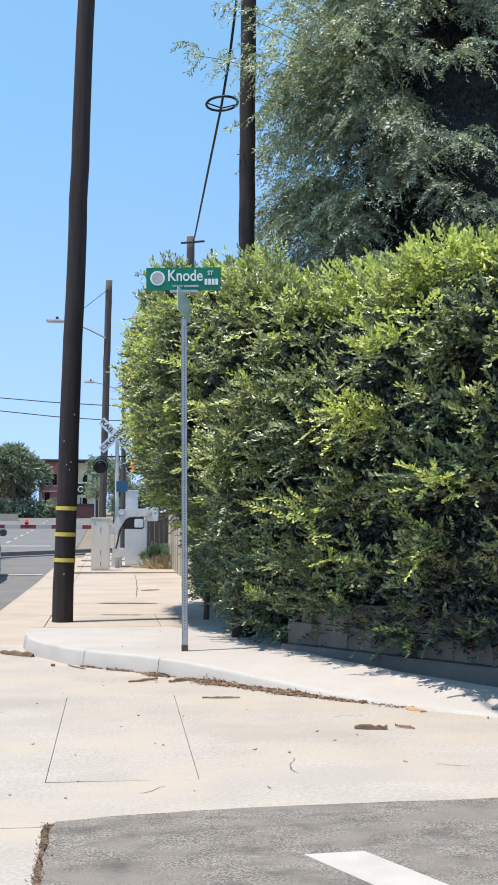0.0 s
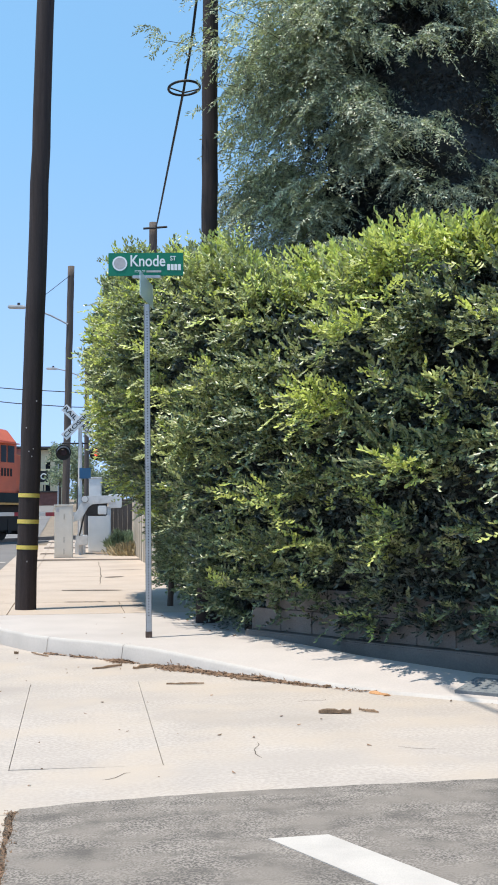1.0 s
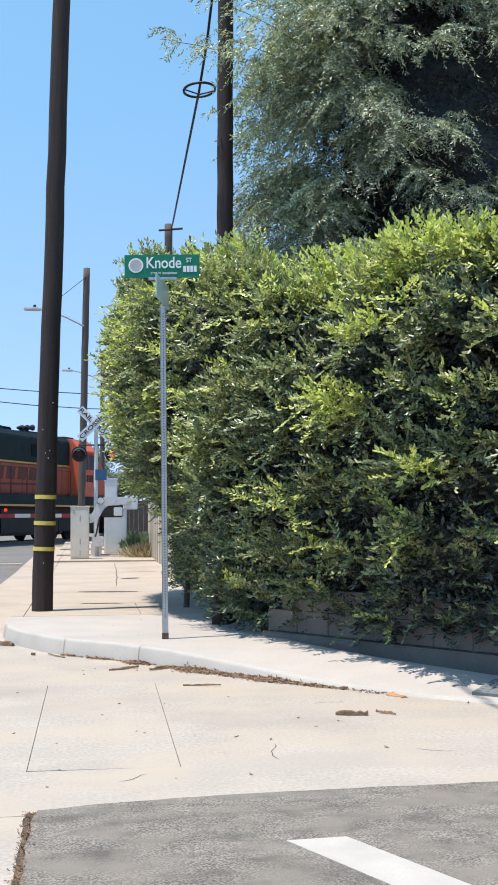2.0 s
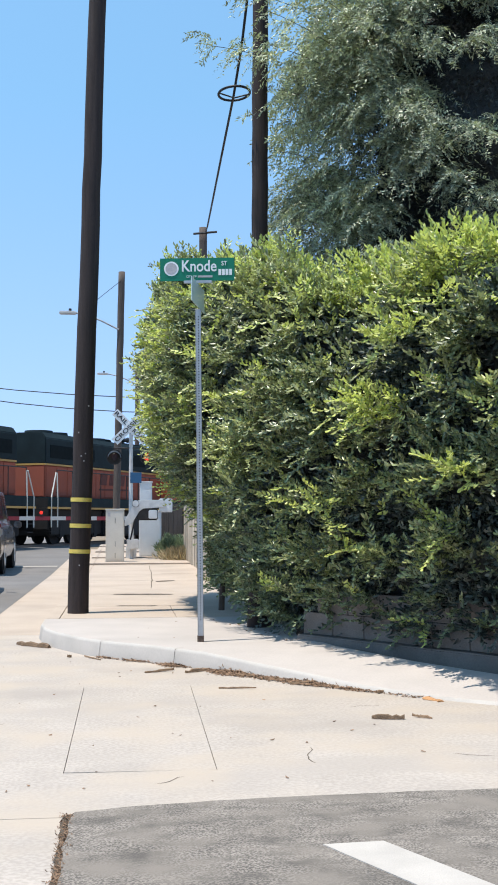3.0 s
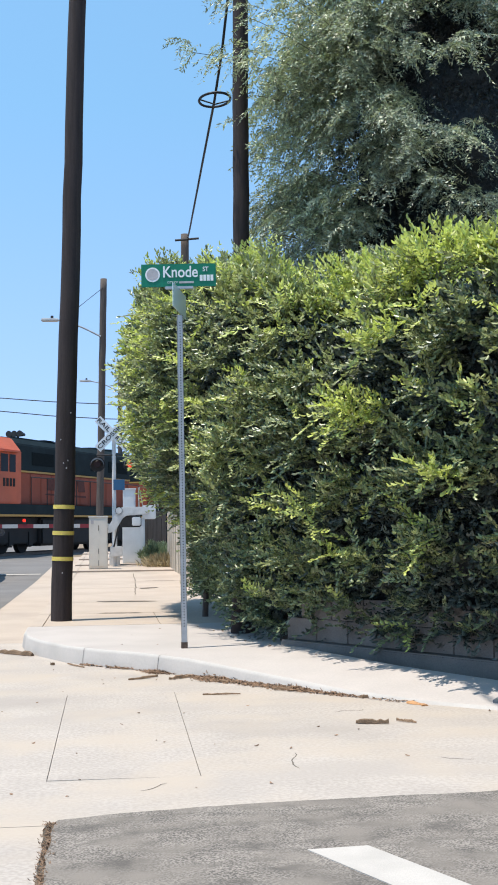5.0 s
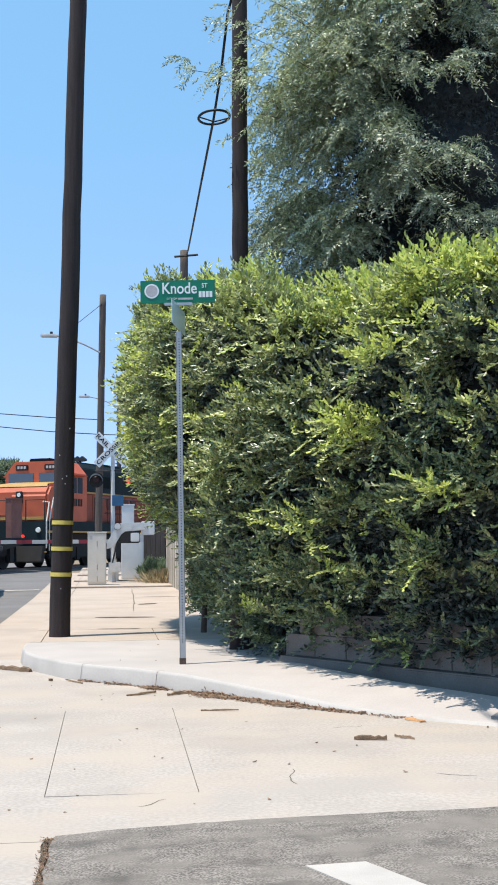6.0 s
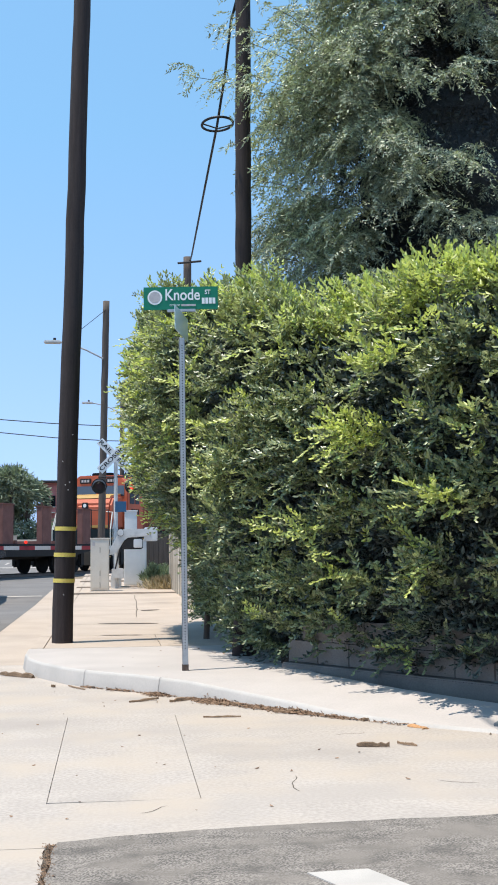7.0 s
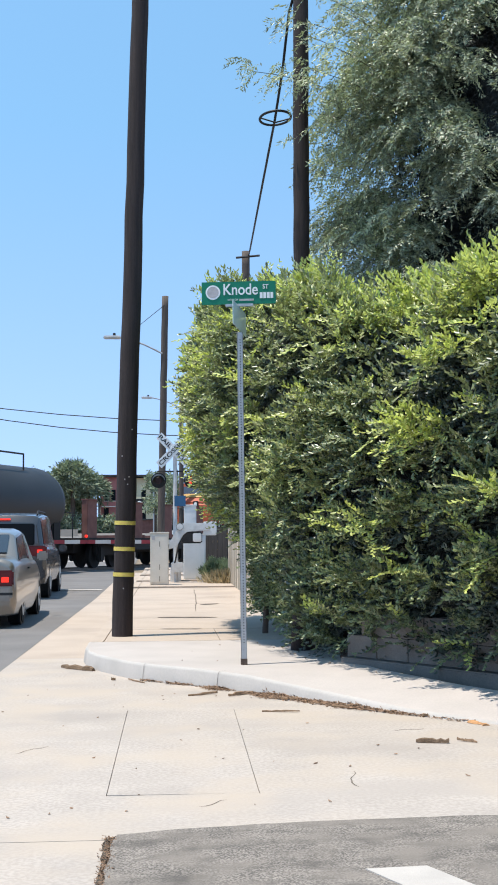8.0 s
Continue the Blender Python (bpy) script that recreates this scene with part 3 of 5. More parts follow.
    p, nor, b = surface(u, np.full(n, 1.0) + rng.uniform(-.04, .5, n))
    per = 22
    ax = unit(nor * .25 + rng.normal(0, .22, (n, 3)) + np.array([0, 0, 1.0]))
    ln = rng.uniform(.12, .38, n) * (1 + .5 * np.sin(u * 4.3) * np.sin(u * 9.1))
    t = (np.arange(per) + .5) / per
    s1 = unit(np.cross(ax, unit(rng.normal(0, 1, (n, 3))))); s2 = np.cross(ax, s1)
    ang = np.arange(per) * 2.4
    pos = p[:, None] + ax[:, None] * (ln[:, None] * t)[..., None]
    rad = s1[:, None] * np.cos(ang)[None, :, None] + s2[:, None] * np.sin(ang)[None, :, None]
    al = unit(rad + ax[:, None] * .6 + rng.normal(0, .15, (n, per, 3)))
    sd = np.cross(al, ax[:, None] + rng.normal(0, .3, (n, per, 3)))
    leaf_mesh("shoot_growth", pos.reshape(-1, 3), al.reshape(-1, 3), sd.reshape(-1, 3), rng.uniform(.04, .07, n * per), rng.uniform(.016, .027, n * per), LEAF_NEW_LIT, hd)
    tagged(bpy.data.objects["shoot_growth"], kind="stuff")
    # stems at the foot
    for k, (x, y) in enumerate(((1.50, 12.3), (1.72, 11.6), (1.95, 11.0), (1.45, 13.4), (1.2, 14.6))):
        bm = bmesh.new()
        cyl(bm, (x, y, .1), (x + .03, y + .04, .7), .04 if k else .025, .03, 10)
        cyl(bm, (x + .03, y + .04, .7), (x + .15, y + .1, 2.2), .03, .015, 8)
        part("stem", bm, BARK, hd)
    # trunk borrows the near-black pole wood: the hedge's shade is in its colour
    bm = bmesh.new()
    cyl(bm, (1.37, 12.25, .1), (1.40, 12.3, 1.0), .105, .085, 14)
    cyl(bm, (1.40, 12.3, 1.0), (1.55, 12.4, 2.2), .085, .05, 12)
    part("trunk", bm, POLE_WOOD, hd, "thick trunk at the foot, coloured dark for its shade", smooth=True)


hedge()

# low block wall under the hedge with its footing
wl = thing("wall_low", "low grey concrete wall with a footing under the hedge", "wall", kind="structure")
wdir = Vector((0.53, -0.848, 0))
ang = math.degrees(math.atan2(wdir.y, wdir.x))
wm = pose(1.62, 10.95, 0, 0, 0, ang)
part("footing", slab(0, 6, -.04, .20, -.05, .20, .012, wm), WALL_GREY, wl)
for k in range(14):
    for c in range(2):
        part("block", slab(.0 + k * .405 + (.2 if c else 0), .40 + k * .405 + (.2 if c else 0), .05, .20, .205 + c * .2, .40 + c * .2, .005, wm), WALL_GREY, wl)


# ---- drooping tree behind the hedge ----
def tree():
    tr = thing("tree", "large dark evergreen tree with drooping feathery branches behind the hedge", "tree", pose(5.4, 18.5, 0))
    bm = bmesh.new()
    cyl(bm, (0, 0, 0), (.1, 0, 3.2), .32, .25, 14)
    cyl(bm, (.1, 0, 3.2), (-.1, .1, 6.5), .25, .17, 12)
    cyl(bm, (-.1, .1, 6.5), (.1, 0, 10.5), .17, .06, 10)
    part("trunk", bm, BARK, tr, smooth=True)
    r2 = np.random.default_rng(11)
    # arching boughs hung with twigs; each twig carries two ranks of small leaves
    nb_ = 1750
    an = np.where(np.arange(nb_) < 1450, r2.uniform(-np.pi * 1.1, .1 * np.pi, nb_), r2.uniform(-np.pi * 1.05, -2.3, nb_))
    zz = r2.uniform(2.9, 11.2, nb_)
    wob = np.sin(an * 3.1 + zz * 1.9) + np.sin(an * 5.3 - zz * 2.7 + 1) + .7 * np.sin(zz * 4.4 + an * 7)
    keep = wob + r2.normal(0, .5, nb_) > np.interp(an, [-2.5, -2.0, -1.3], [-.4, .0, .85])
    keep &= ~((an < -2.35) & (zz < 6.2) & (r2.uniform(0, 1, nb_) < .45))
    for ac, zc, wa, wz in ((-1.85, 7.9, .17, 1.1), (-2.12, 5.9, .2, .55), (-1.5, 6.5, .16, .7), (-1.3, 8.5, .14, .8), (-2.45, 7.0, .1, .4)):
        keep &= ((an - ac) / wa) ** 2 + ((zz - zc) / wz) ** 2 > 1       # open gaps into the dark crown
    an, zz = an[keep], zz[keep]
    nb_ = len(an)
    rim = 2.45 - .4 * np.clip(zz - 7.6, 0, 3.4)
    out = np.stack([np.cos(an), np.sin(an) * .9, np.zeros(nb_)], -1)
    b0 = out * (rim * r2.uniform(.45, .72, nb_))[:, None] + np.stack([np.zeros(nb_), np.zeros(nb_), zz], -1)
    turn = an + r2.normal(0, .5, nb_)
    reach = r2.uniform(.6, 1.35, nb_) * np.interp(out[:, 0], [-1, -.75, 0], [1.55, 1.2, .85])
    fwd = np.stack([np.cos(turn), np.sin(turn), r2.uniform(.1, .55, nb_)], -1)
    fall = r2.uniform(.45, 1.0, nb_)
    # long thin boughs that reach out past the pole
    far_b = [(8.4, -4.0, -1.2, .1), (8.1, -3.6, -1.6, .1), (8.7, -3.3, -1.8, .3), (8.3, -3.1, -1.9, .3), (8.8, -3.6, -1.3, .3), (9.0, -2.9, -1.4, .5), (7.8, -3.1, -1.4, .1), (5.6, -3.3, -.9, .1), (6.6, -3.2, -1.1, .2)]
    for q in range(3 * len(far_b)):
        z0, dx, dy, up = np.array(far_b[q // 3]) + r2.normal(0, .16, 4) * np.array([1.3, 1, 1, .6])
        b = np.array([dx * .45, dy * .45, z0 - .4])
        e = np.array([dx, dy, z0 + up])
        b0, fwd = np.vstack([b0, b]), np.vstack([fwd, (e - b) + np.array([0, 0, .45])])
        reach, fall = np.r_[reach, 1.0], np.r_[fall, .55]
        if q % 3 == 0:
            part("limb", tube([b + (fwd[-1] * f - np.array([0, 0, .55 * f * f])) for f in (0, .2, .4, .6, .8, .95)], .005, 5), BARK, tr)
    nb_ = len(b0)
    ntw, per = 15, 25
    t = r2.uniform(.12, 1.0, (nb_, ntw))
    at = b0[:, None] + fwd[:, None] * (reach[:, None] * t)[..., None] - np.array([0, 0, 1.0]) * (fall[:, None] * reach[:, None] * t ** 2)[..., None]
    lat = unit(np.cross(fwd, np.array([0, 0, 1.0])))
    tw = unit(lat[:, None] * r2.normal(0, .75, (nb_, ntw))[..., None] + unit(fwd)[:, None] * r2.uniform(.2, .9, (nb_, ntw))[..., None] + np.array([0, 0, -1.0]) * r2.uniform(.1, .9, (nb_, ntw))[..., None])
    tl = r2.uniform(.2, .55, (nb_, ntw))
    q = (np.arange(per) + .5) / per
    pos = at[:, :, None] + tw[:, :, None] * (tl[..., None] * q)[..., None] - np.array([0, 0, 1.0]) * (tl[..., None] * .45 * q ** 2)[..., None]
    flat_n = unit(np.array([0, 0, .9]) + r2.normal(0, .5, (nb_, ntw, 3)) + unit(fwd)[:, None] * .4)
    sx = unit(np.cross(tw, flat_n))
    hand = np.where(np.arange(per) % 2, 1.0, -1.0)
    a = unit(sx[:, :, None] * hand[None, None, :, None] * .8 + tw[:, :, None] * .55 + np.array([0, 0, -.25]) + r2.normal(0, .28, (nb_, ntw, per, 3)))
    s = np.cross(a, flat_n[:, :, None] + r2.normal(0, .45, (nb_, ntw, per, 3)))
    pos, a, s = pos.reshape(-1, 3), a.reshape(-1, 3), s.reshape(-1, 3)
    keep = ~((pos[:, 0] < -3.15) & (pos[:, 2] < 6.9))   # the crown ends clear of the pole
    pos, a, s = pos[keep], a[keep], s[keep]
    m = len(pos)
    leaf_mesh("foliage", pos, a, s, r2.uniform(.05, .095, m), r2.uniform(.016, .028, m), TREE_LEAF, tr, fold=.15, simple=True)
    tagged(bpy.data.objects["foliage"], kind="stuff")
    # dense heart of the crown: its shade is painted by a dark sheet and dark leaves
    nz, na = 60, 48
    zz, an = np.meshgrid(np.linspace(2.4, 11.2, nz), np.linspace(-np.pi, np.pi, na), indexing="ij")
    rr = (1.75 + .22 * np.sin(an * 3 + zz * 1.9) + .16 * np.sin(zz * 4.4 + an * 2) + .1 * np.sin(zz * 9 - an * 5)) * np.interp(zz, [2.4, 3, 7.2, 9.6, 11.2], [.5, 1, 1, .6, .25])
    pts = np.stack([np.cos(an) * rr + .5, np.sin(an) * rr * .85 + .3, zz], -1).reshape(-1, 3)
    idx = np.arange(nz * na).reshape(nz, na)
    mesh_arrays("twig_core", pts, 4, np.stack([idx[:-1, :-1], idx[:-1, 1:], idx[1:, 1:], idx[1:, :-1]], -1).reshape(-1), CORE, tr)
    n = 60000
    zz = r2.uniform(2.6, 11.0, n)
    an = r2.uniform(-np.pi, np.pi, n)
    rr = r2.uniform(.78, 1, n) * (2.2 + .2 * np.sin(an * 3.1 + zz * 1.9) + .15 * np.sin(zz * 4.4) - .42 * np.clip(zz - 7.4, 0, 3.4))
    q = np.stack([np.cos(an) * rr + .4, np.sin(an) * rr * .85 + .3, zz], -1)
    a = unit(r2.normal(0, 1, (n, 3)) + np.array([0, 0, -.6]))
    tagged(leaf_mesh("inner_foliage", q, a, np.cross(a, r2.normal(0, 1, (n, 3))), r2.uniform(.06, .11, n), r2.uniform(.02, .036, n), TREE_SHADE, tr, fold=.15, simple=True), kind="stuff")


tree()


# ---- crossing gate, signals, cabinets ----
def crossing_signal():
    s = thing("crossing_signal", "railroad crossing mast with white crossbuck, flashers and lowered gate", "crossing signal", pose(0.24, 34, 0.12))
    part("mast", cyl(bmesh.new(), (0, 0, 0), (0, 0, 3.9), .062, .055, 16), SILVER, s)
    part("base_box", slab(-.14, .16, -.16, .16, .0, .42, .02), SILVER, s)
    part("mast_collar", cyl(bmesh.new(), (0, 0, .4), (0, 0, .62), .11, .075, 16), STEEL_DARK, s)
    for nm, text, a in (("crossbuck_blade", "RAILROAD", -45), ("crossbuck_blade", "CROSSING", 45)):
        d = -.075 if a < 0 else -.085
        rot = pose(-.03, d, 3.80, 0, 0, 0) @ pose(0, 0, 0, 0, -a, 0)
        bl = part(nm, slab(-.61, .61, -.003, .003, -.115, .115, .001, rot), SIGN_WHITE, s)
        f = rot @ pose(0, -.0055, 0, 90, 0, 0)
        words = ((text[:4], -.36, .46), (text[4:], .36, .46)) if a < 0 else ((text, 0, 1.14),)
        for word, cx, wide in words:
            lettering("letters", word, .165, BLACK, bl, f @ pose(cx, 0, 0), .003, wide)
    part("crossarm", tube([(-.5, -.02, 3.2), (.42, -.02, 3.2)], .022), STEEL_DARK, s)
    for x, lit in ((-.47, False), (.47, True)):
        l = part("flasher", cyl(bmesh.new(), (x, -.03, 2.94), (x, -.05, 2.94), .22, .22, 32), BLACK, s, "black round flasher backing")
        bm = cyl(bmesh.new(), (x, -.05, 2.94), (x, -.42, 2.88), .19, .18, 24, caps=False)
        bmesh.ops.delete(bm, geom=[v for v in bm.verts if v.co.z < 2.80 and v.co.y < -.3], context="VERTS")
        part("hood", bm, BLACK, l)
        part("lens", cyl(bmesh.new(), (x, -.05, 2.94), (x, -.06, 2.94), .10, .09, 24), RED_GLOW if lit else DARK_LENS, l)
    part("blue_placard", slab(-.02, .30, -.085, -.075, 2.2, 2.5, .003), SIGN_BLUE, s, "small blue information plate")
    # gate mechanism and counterweight arms
    prof = [(-.18, .98), (-.17, 1.16), (.10, 1.62), (.22, 1.70), (.90, 1.70), (.95, 1.64), (.95, 1.50), (.62, 1.48), (.33, 1.46), (.22, 1.38), (.02, 1.04)]
    for y0 in (-1.12, -.72):
        part("support_arm", extrude_profile(prof, y0, y0 + .05, bevel=.012), SILVER, s)
    part("counterweight", slab(.78, 1.14, -1.08, -.62, 1.36, 1.74, .02), CAB_GREY, s)
    part("mechanism", slab(.16, .74, -1.02, -.5, 1.14, 1.47, .03), STEEL_DARK, s)
    part("pivot_ring", cyl(bmesh.new(), (.12, -1.135, 1.6), (.12, -1.12, 1.6), .10, .10, 24), STEEL_DARK, s)
    part("junction_box", slab(-.12, .22, -.98, -.7, .34, .62, .02), SILVER, s)
    part("drive_rod", cyl(bmesh.new(), (-.02, -.95, .6), (.16, -.95, 1.4), .022, .022, 8), STEEL_DARK, s)
    part("mechanism_window", slab(.48, .72, -1.13, -1.03, 1.18, 1.42, .02), CAB_GREY, s)
    part("gearbox_post", cyl(bmesh.new(), (.02, -.8, 0), (.02, -.8, 1.2), .055, .055, 12), SILVER, s)
    part("hub", cyl(bmesh.new(), (.12, -1.18, 1.6), (.12, -1.10, 1.6), .09, .09, 20), SILVER, s)
    for k in range(18):
        x1 = -.1 - k * .42
        part("gate_board", slab(x1 - .42, x1, -1.02, -.985, 1.14 + k * .002, 1.245 + k * .002, .004), RED_PAINT if k % 2 == 1 else GATE_WHITE, s)
    for k, x in enumerate((-2.45, -4.7, -7.0)):
        l = part("arm_lamp", slab(x - .05, x + .05, -1.03, -.97, 1.26, 1.33, .01), STEEL_DARK, s)
        part("lens", cyl(bmesh.new(), (x, -1.03, 1.36), (x, -.97, 1.36), .045, .045, 16), RED_GLOW, l)
    return s


crossing_signal()


def beige_cabinet():
    c = thing("utility_cabinet", "beige metal utility cabinet standing on the sidewalk", "cabinet", pose(-.19, 31.3, .16))
    part("body", slab(-.24, .24, -.25, .25, .04, 1.36, .012), CAB_BEIGE, c)
    part("plinth", slab(-.25, .25, -.26, .26, 0, .04), KERB_FACE, c)
    part("lid", slab(-.255, .255, -.27, .27, 1.36, 1.40, .008), CAB_BEIGE, c)
    d = part("door", slab(-.215, .215, -.262, -.25, .1, 1.31, .004), CAB_BEIGE, c)
    for z in (1.02, .42, .12):
        part("latch", slab(.0, .011, -.27, -.262, z, z + .14, .002), STEEL_DARK, d)
    part("notice", slab(-.19, -.12, -.268, -.263, 1.2, 1.3), SEAL_GREY, d)


def grey_cabinet(name, x0, x1, y0, z1, label):
    c = thing(name, label, "cabinet", pose((x0 + x1) / 2, y0, .16))
    w = (x1 - x0) / 2
    part("body", slab(-w, w, 0, .6, .06, z1 - .16, .012), CAB_GREY, c)
    part("plinth", slab(-w - .03, w + .03, -.03, .63, 0, .06), KERB_FACE, c)
    part("door", slab(-w + .03, w - .03, -.012, 0, .1, z1 - .22, .004), CAB_GREY, c)
    part("lid", slab(-w - .02, w + .02, -.03, .63, z1 - .16, z1 - .12, .008), CAB_GREY, c)


beige_cabinet()
grey_cabinet("signal_cabinet", .49, 1.13, 34.6, 1.5, "pale grey metal signal cabinet beside the gate")
grey_cabinet("signal_cabinet", .53, .90, 36.2, 2.4, "tall pale grey metal signal case behind the gate")

# ---- cable with its storage hoop, street lamps, wires ----
CB = [Vector((2.10, 18.0, 10.2)), Vector((1.97, 18.3, 9.7)), Vector((1.93, 19.0, 9.05)), Vector((1.89, 20.0, 8.58)), Vector((1.93, 23.0, 8.45)), Vector((2.06, 27, 8.65)), Vector((2.3, 32, 9.3)), Vector((2.62, 37, 10.4))]
cb = thing("overhead_cable", "thick black cable with a spare-length hoop strung between poles", "cable")
part("cable", tube(CB, .022), CABLE, cb)
hoop = [Vector((1.89 + .27 * math.cos(a), 19.9 + .35 * math.sin(a), 8.58 + .015 * math.cos(a))) for a in (2 * math.pi * k / 28 for k in range(29))]
part("hoop", tube(hoop, .022), CABLE, cb)
part("hoop_bar", tube([Vector((1.62, 19.9, 8.58)), Vector((1.89, 19.9, 8.50)), Vector((2.16, 19.9, 8.58))], .014), CABLE, cb)
bm = bmesh.new()
cyl(bm, (2.2, 36.8, 10.25), (2.95, 36.8, 10.33), .035, .035, 8)
tagged(part("crossarm_bracket", bm, STEEL_DARK), "dark bracket near the top of the far pole", "bracket")


def street_lamp(x, y, z, arm, label, size=1.0):
    l = thing("street_lamp", label, "street lamp", pose(x, y, z))
    pts = [Vector((-arm * t, 0, .55 * size * math.sin(t * math.pi / 2))) for t in (0, .15, .35, .6, .85, 1)]
    part("arm", tube(pts, .03 * size), GALV, l)
    e = pts[-1]
    part("head", slab(-.36 * size, .22 * size, -.13 * size, .13 * size, -.05 * size, .05 * size, .03 * size, Matrix.Translation(e)), SILVER, l)
    part("photocell", cyl(bmesh.new(), e + Vector((0, 0, .05 * size)), e + Vector((0, 0, .14 * size)), .05 * size, .05 * size, 10), STEEL_DARK, l)


street_lamp(-.14, 39.9, 7.68, 1.62, "grey cobra-head street lamp on a wooden pole")
wood_pole("utility_pole", (.75, 62, .1), (.78, 62, 9.2), .13, .11, "distant wooden pole carrying a street lamp arm", POLE_GREY)
street_lamp(.74, 61.9, 8.35, 1.7, "distant grey street lamp beyond the crossing")


def wire(points, r, label):
    tagged(part("wire", tube([Vector(p) for p in points], r, 5), CABLE), label, "wire")


wood_pole("utility_pole", (4.0, 45, 0), (4.0, 45, 8.0), .13, .11, "wooden pole hidden behind the hedge holding street wires", POLE_GREY)
for z0, k in ((5.90, .0073), (5.33, .0095)):
    wire([(x, 45, z0 + k * (x - 2) ** 2) for x in range(-16, 5, 2)], .018, "thin black overhead wire crossing the street")
wire([(-.06, 39.9, 9.35), (-1.45, 39.9, 8.2)], .010, "thin stay wire from the pole top to the lamp arm")
wire([(-.2, 14.35, 10.3), (-.02, 11, 10.08), (.15, 7.62, 10.0), (.42, 2, 10.05), (.95, -10, 10.5)], .022, "thick black overhead cable running back from the pole")

# ---- fence, shrub, dry grass ----
fence = thing("fence", "weathered wooden plank fence beyond the hedge", "fence")
WOOD_TAN = mat("fence_wood", (0.52, 0.45, 0.36), 0.9, scale=4, fine=50, vary=0.3, bump=0.5, stretch=(5, 5, 0.5), random_ob=0.3)
pl_me = bpy.data.meshes.new("plank")
bm = slab(-.012, .012, -.068, .068, 0, 1.65, .003)
bm.to_mesh(pl_me)
bm.free()
for k in range(92):
    o = link_mesh("plank", pl_me, None, fence)
    o.matrix_world = pose(1.72 + rd.uniform(-.01, .01), 20 + k * .145, .05 + rd.uniform(-.02, .02))
for k in range(5):
    part("dark_plank", slab(1.10 + k * .14, 1.235 + k * .14, 35.6, 35.63, .1, 1.75, .004), POLE_GREY, fence)
pl_me.materials.append(WOOD_TAN)
for z in (.35, 1.3):
    part("rail", slab(1.735, 1.775, 20, 33.4, z, z + .09, .004), WOOD_TAN, fence)


def tuft(name, x, y, n, h, spread, material_, label, category, wdt=.012):
    r3 = np.random.default_rng(int(x * 100 + y * 10))
    b = np.stack([x + r3.normal(0, spread, n), y + r3.normal(0, spread, n), np.full(n, .13)], -1)
    a = unit(np.stack([r3.normal(0, .45, n) + (b[:, 0] - x) / spread * .25, r3.normal(0, .45, n), np.ones(n)], -1))
    ob = leaf_mesh(name, b, a, np.cross(a, r3.normal(0, 1, (n, 3))), r3.uniform(.4, 1, n) * h, np.full(n, wdt), material_)
    tagged(ob, label, category, kind="stuff")


DRY = mat("dry_grass", (0.52, 0.42, 0.27), 0.9, scale=5, vary=0.2, island=0.3, bump=0, translucent=.2)
SHRUB = mat("shrub_leaf", (0.24, 0.29, 0.17), 0.7, scale=5, vary=0.2, island=0.35, bump=0, translucent=.2)
def bush(x, y, w, h, n, label):
    """Rounded shrub of thin upright leaves gathered in lobes."""
    r3 = np.random.default_rng(int(x * 100 + y * 10))
    q = unit(r3.normal(0, 1, (n, 3))) * (r3.uniform(0, 1, (n, 1)) ** .4) * np.array([w, w, h])
    q *= (1 + .16 * np.sin(q[:, :1] * 14 + q[:, 2:] * 9) + .1 * np.sin(q[:, 2:] * 21 + q[:, 1:2] * 15))
    q[:, 2] = np.abs(q[:, 2] + h * .6) * .8
    a = unit(q * np.array([1, 1, .3]) + r3.normal(0, .35, (n, 3)) + np.array([0, 0, .7]))
    tagged(leaf_mesh("shrub", q + np.array([x, y, .15]), a, np.cross(a, r3.normal(0, 1, (n, 3))), r3.uniform(.06, .14, n), r3.uniform(.012, .024, n), SHRUB), label, "shrub", kind="stuff")


bush(1.45, 34.3, .44, .52, 5200, "rounded grey-green shrub beside the signal cabinet")
bush(.76, 36.0, .16, .5, 900, "slender green shrub between the gate post and cabinet")
tuft("dry_grass", 1.66, 32.4, 1500, .5, .2, DRY, "dry straw-coloured grass at the sidewalk's edge", "grass", .009)
tuft("dry_grass", 1.45, 33.0, 300, .35, .22, DRY, "dry straw-coloured grass at the sidewalk's edge", "grass", .009)


# ---- cars ----
def car_shell(st):
    """Body from cross-sections: y, half width, sill, belt, roof half width, roof."""
    bm = bmesh.new()
    rings = []
    for y, hw, zb, belt, rw, roof in st:
        half = [(.5 * hw, zb), (.95 * hw, zb + .04), (hw, zb + .22), (.995 * hw, (zb + belt) / 2 + .08), (.965 * hw, belt - .05), (.93 * hw, belt),
                (rw, roof - .06), (rw * .86, roof - .015), (rw * .4, roof)]
        pts = [(x, z) for x, z in half] + [(-x, z) for x, z in half[::-1]]
        rings.append([bm.verts.new((x, y, z)) for x, z in pts])
    n = len(rings[0])
    for a, b in zip(rings, rings[1:]):
        for k in range(n):
            bm.faces.new((a[k], a[(k + 1) % n], b[(k + 1) % n], b[k]))
    bm.faces.new(rings[0][::-1])
    bm.faces.new(rings[-1])
    return bm


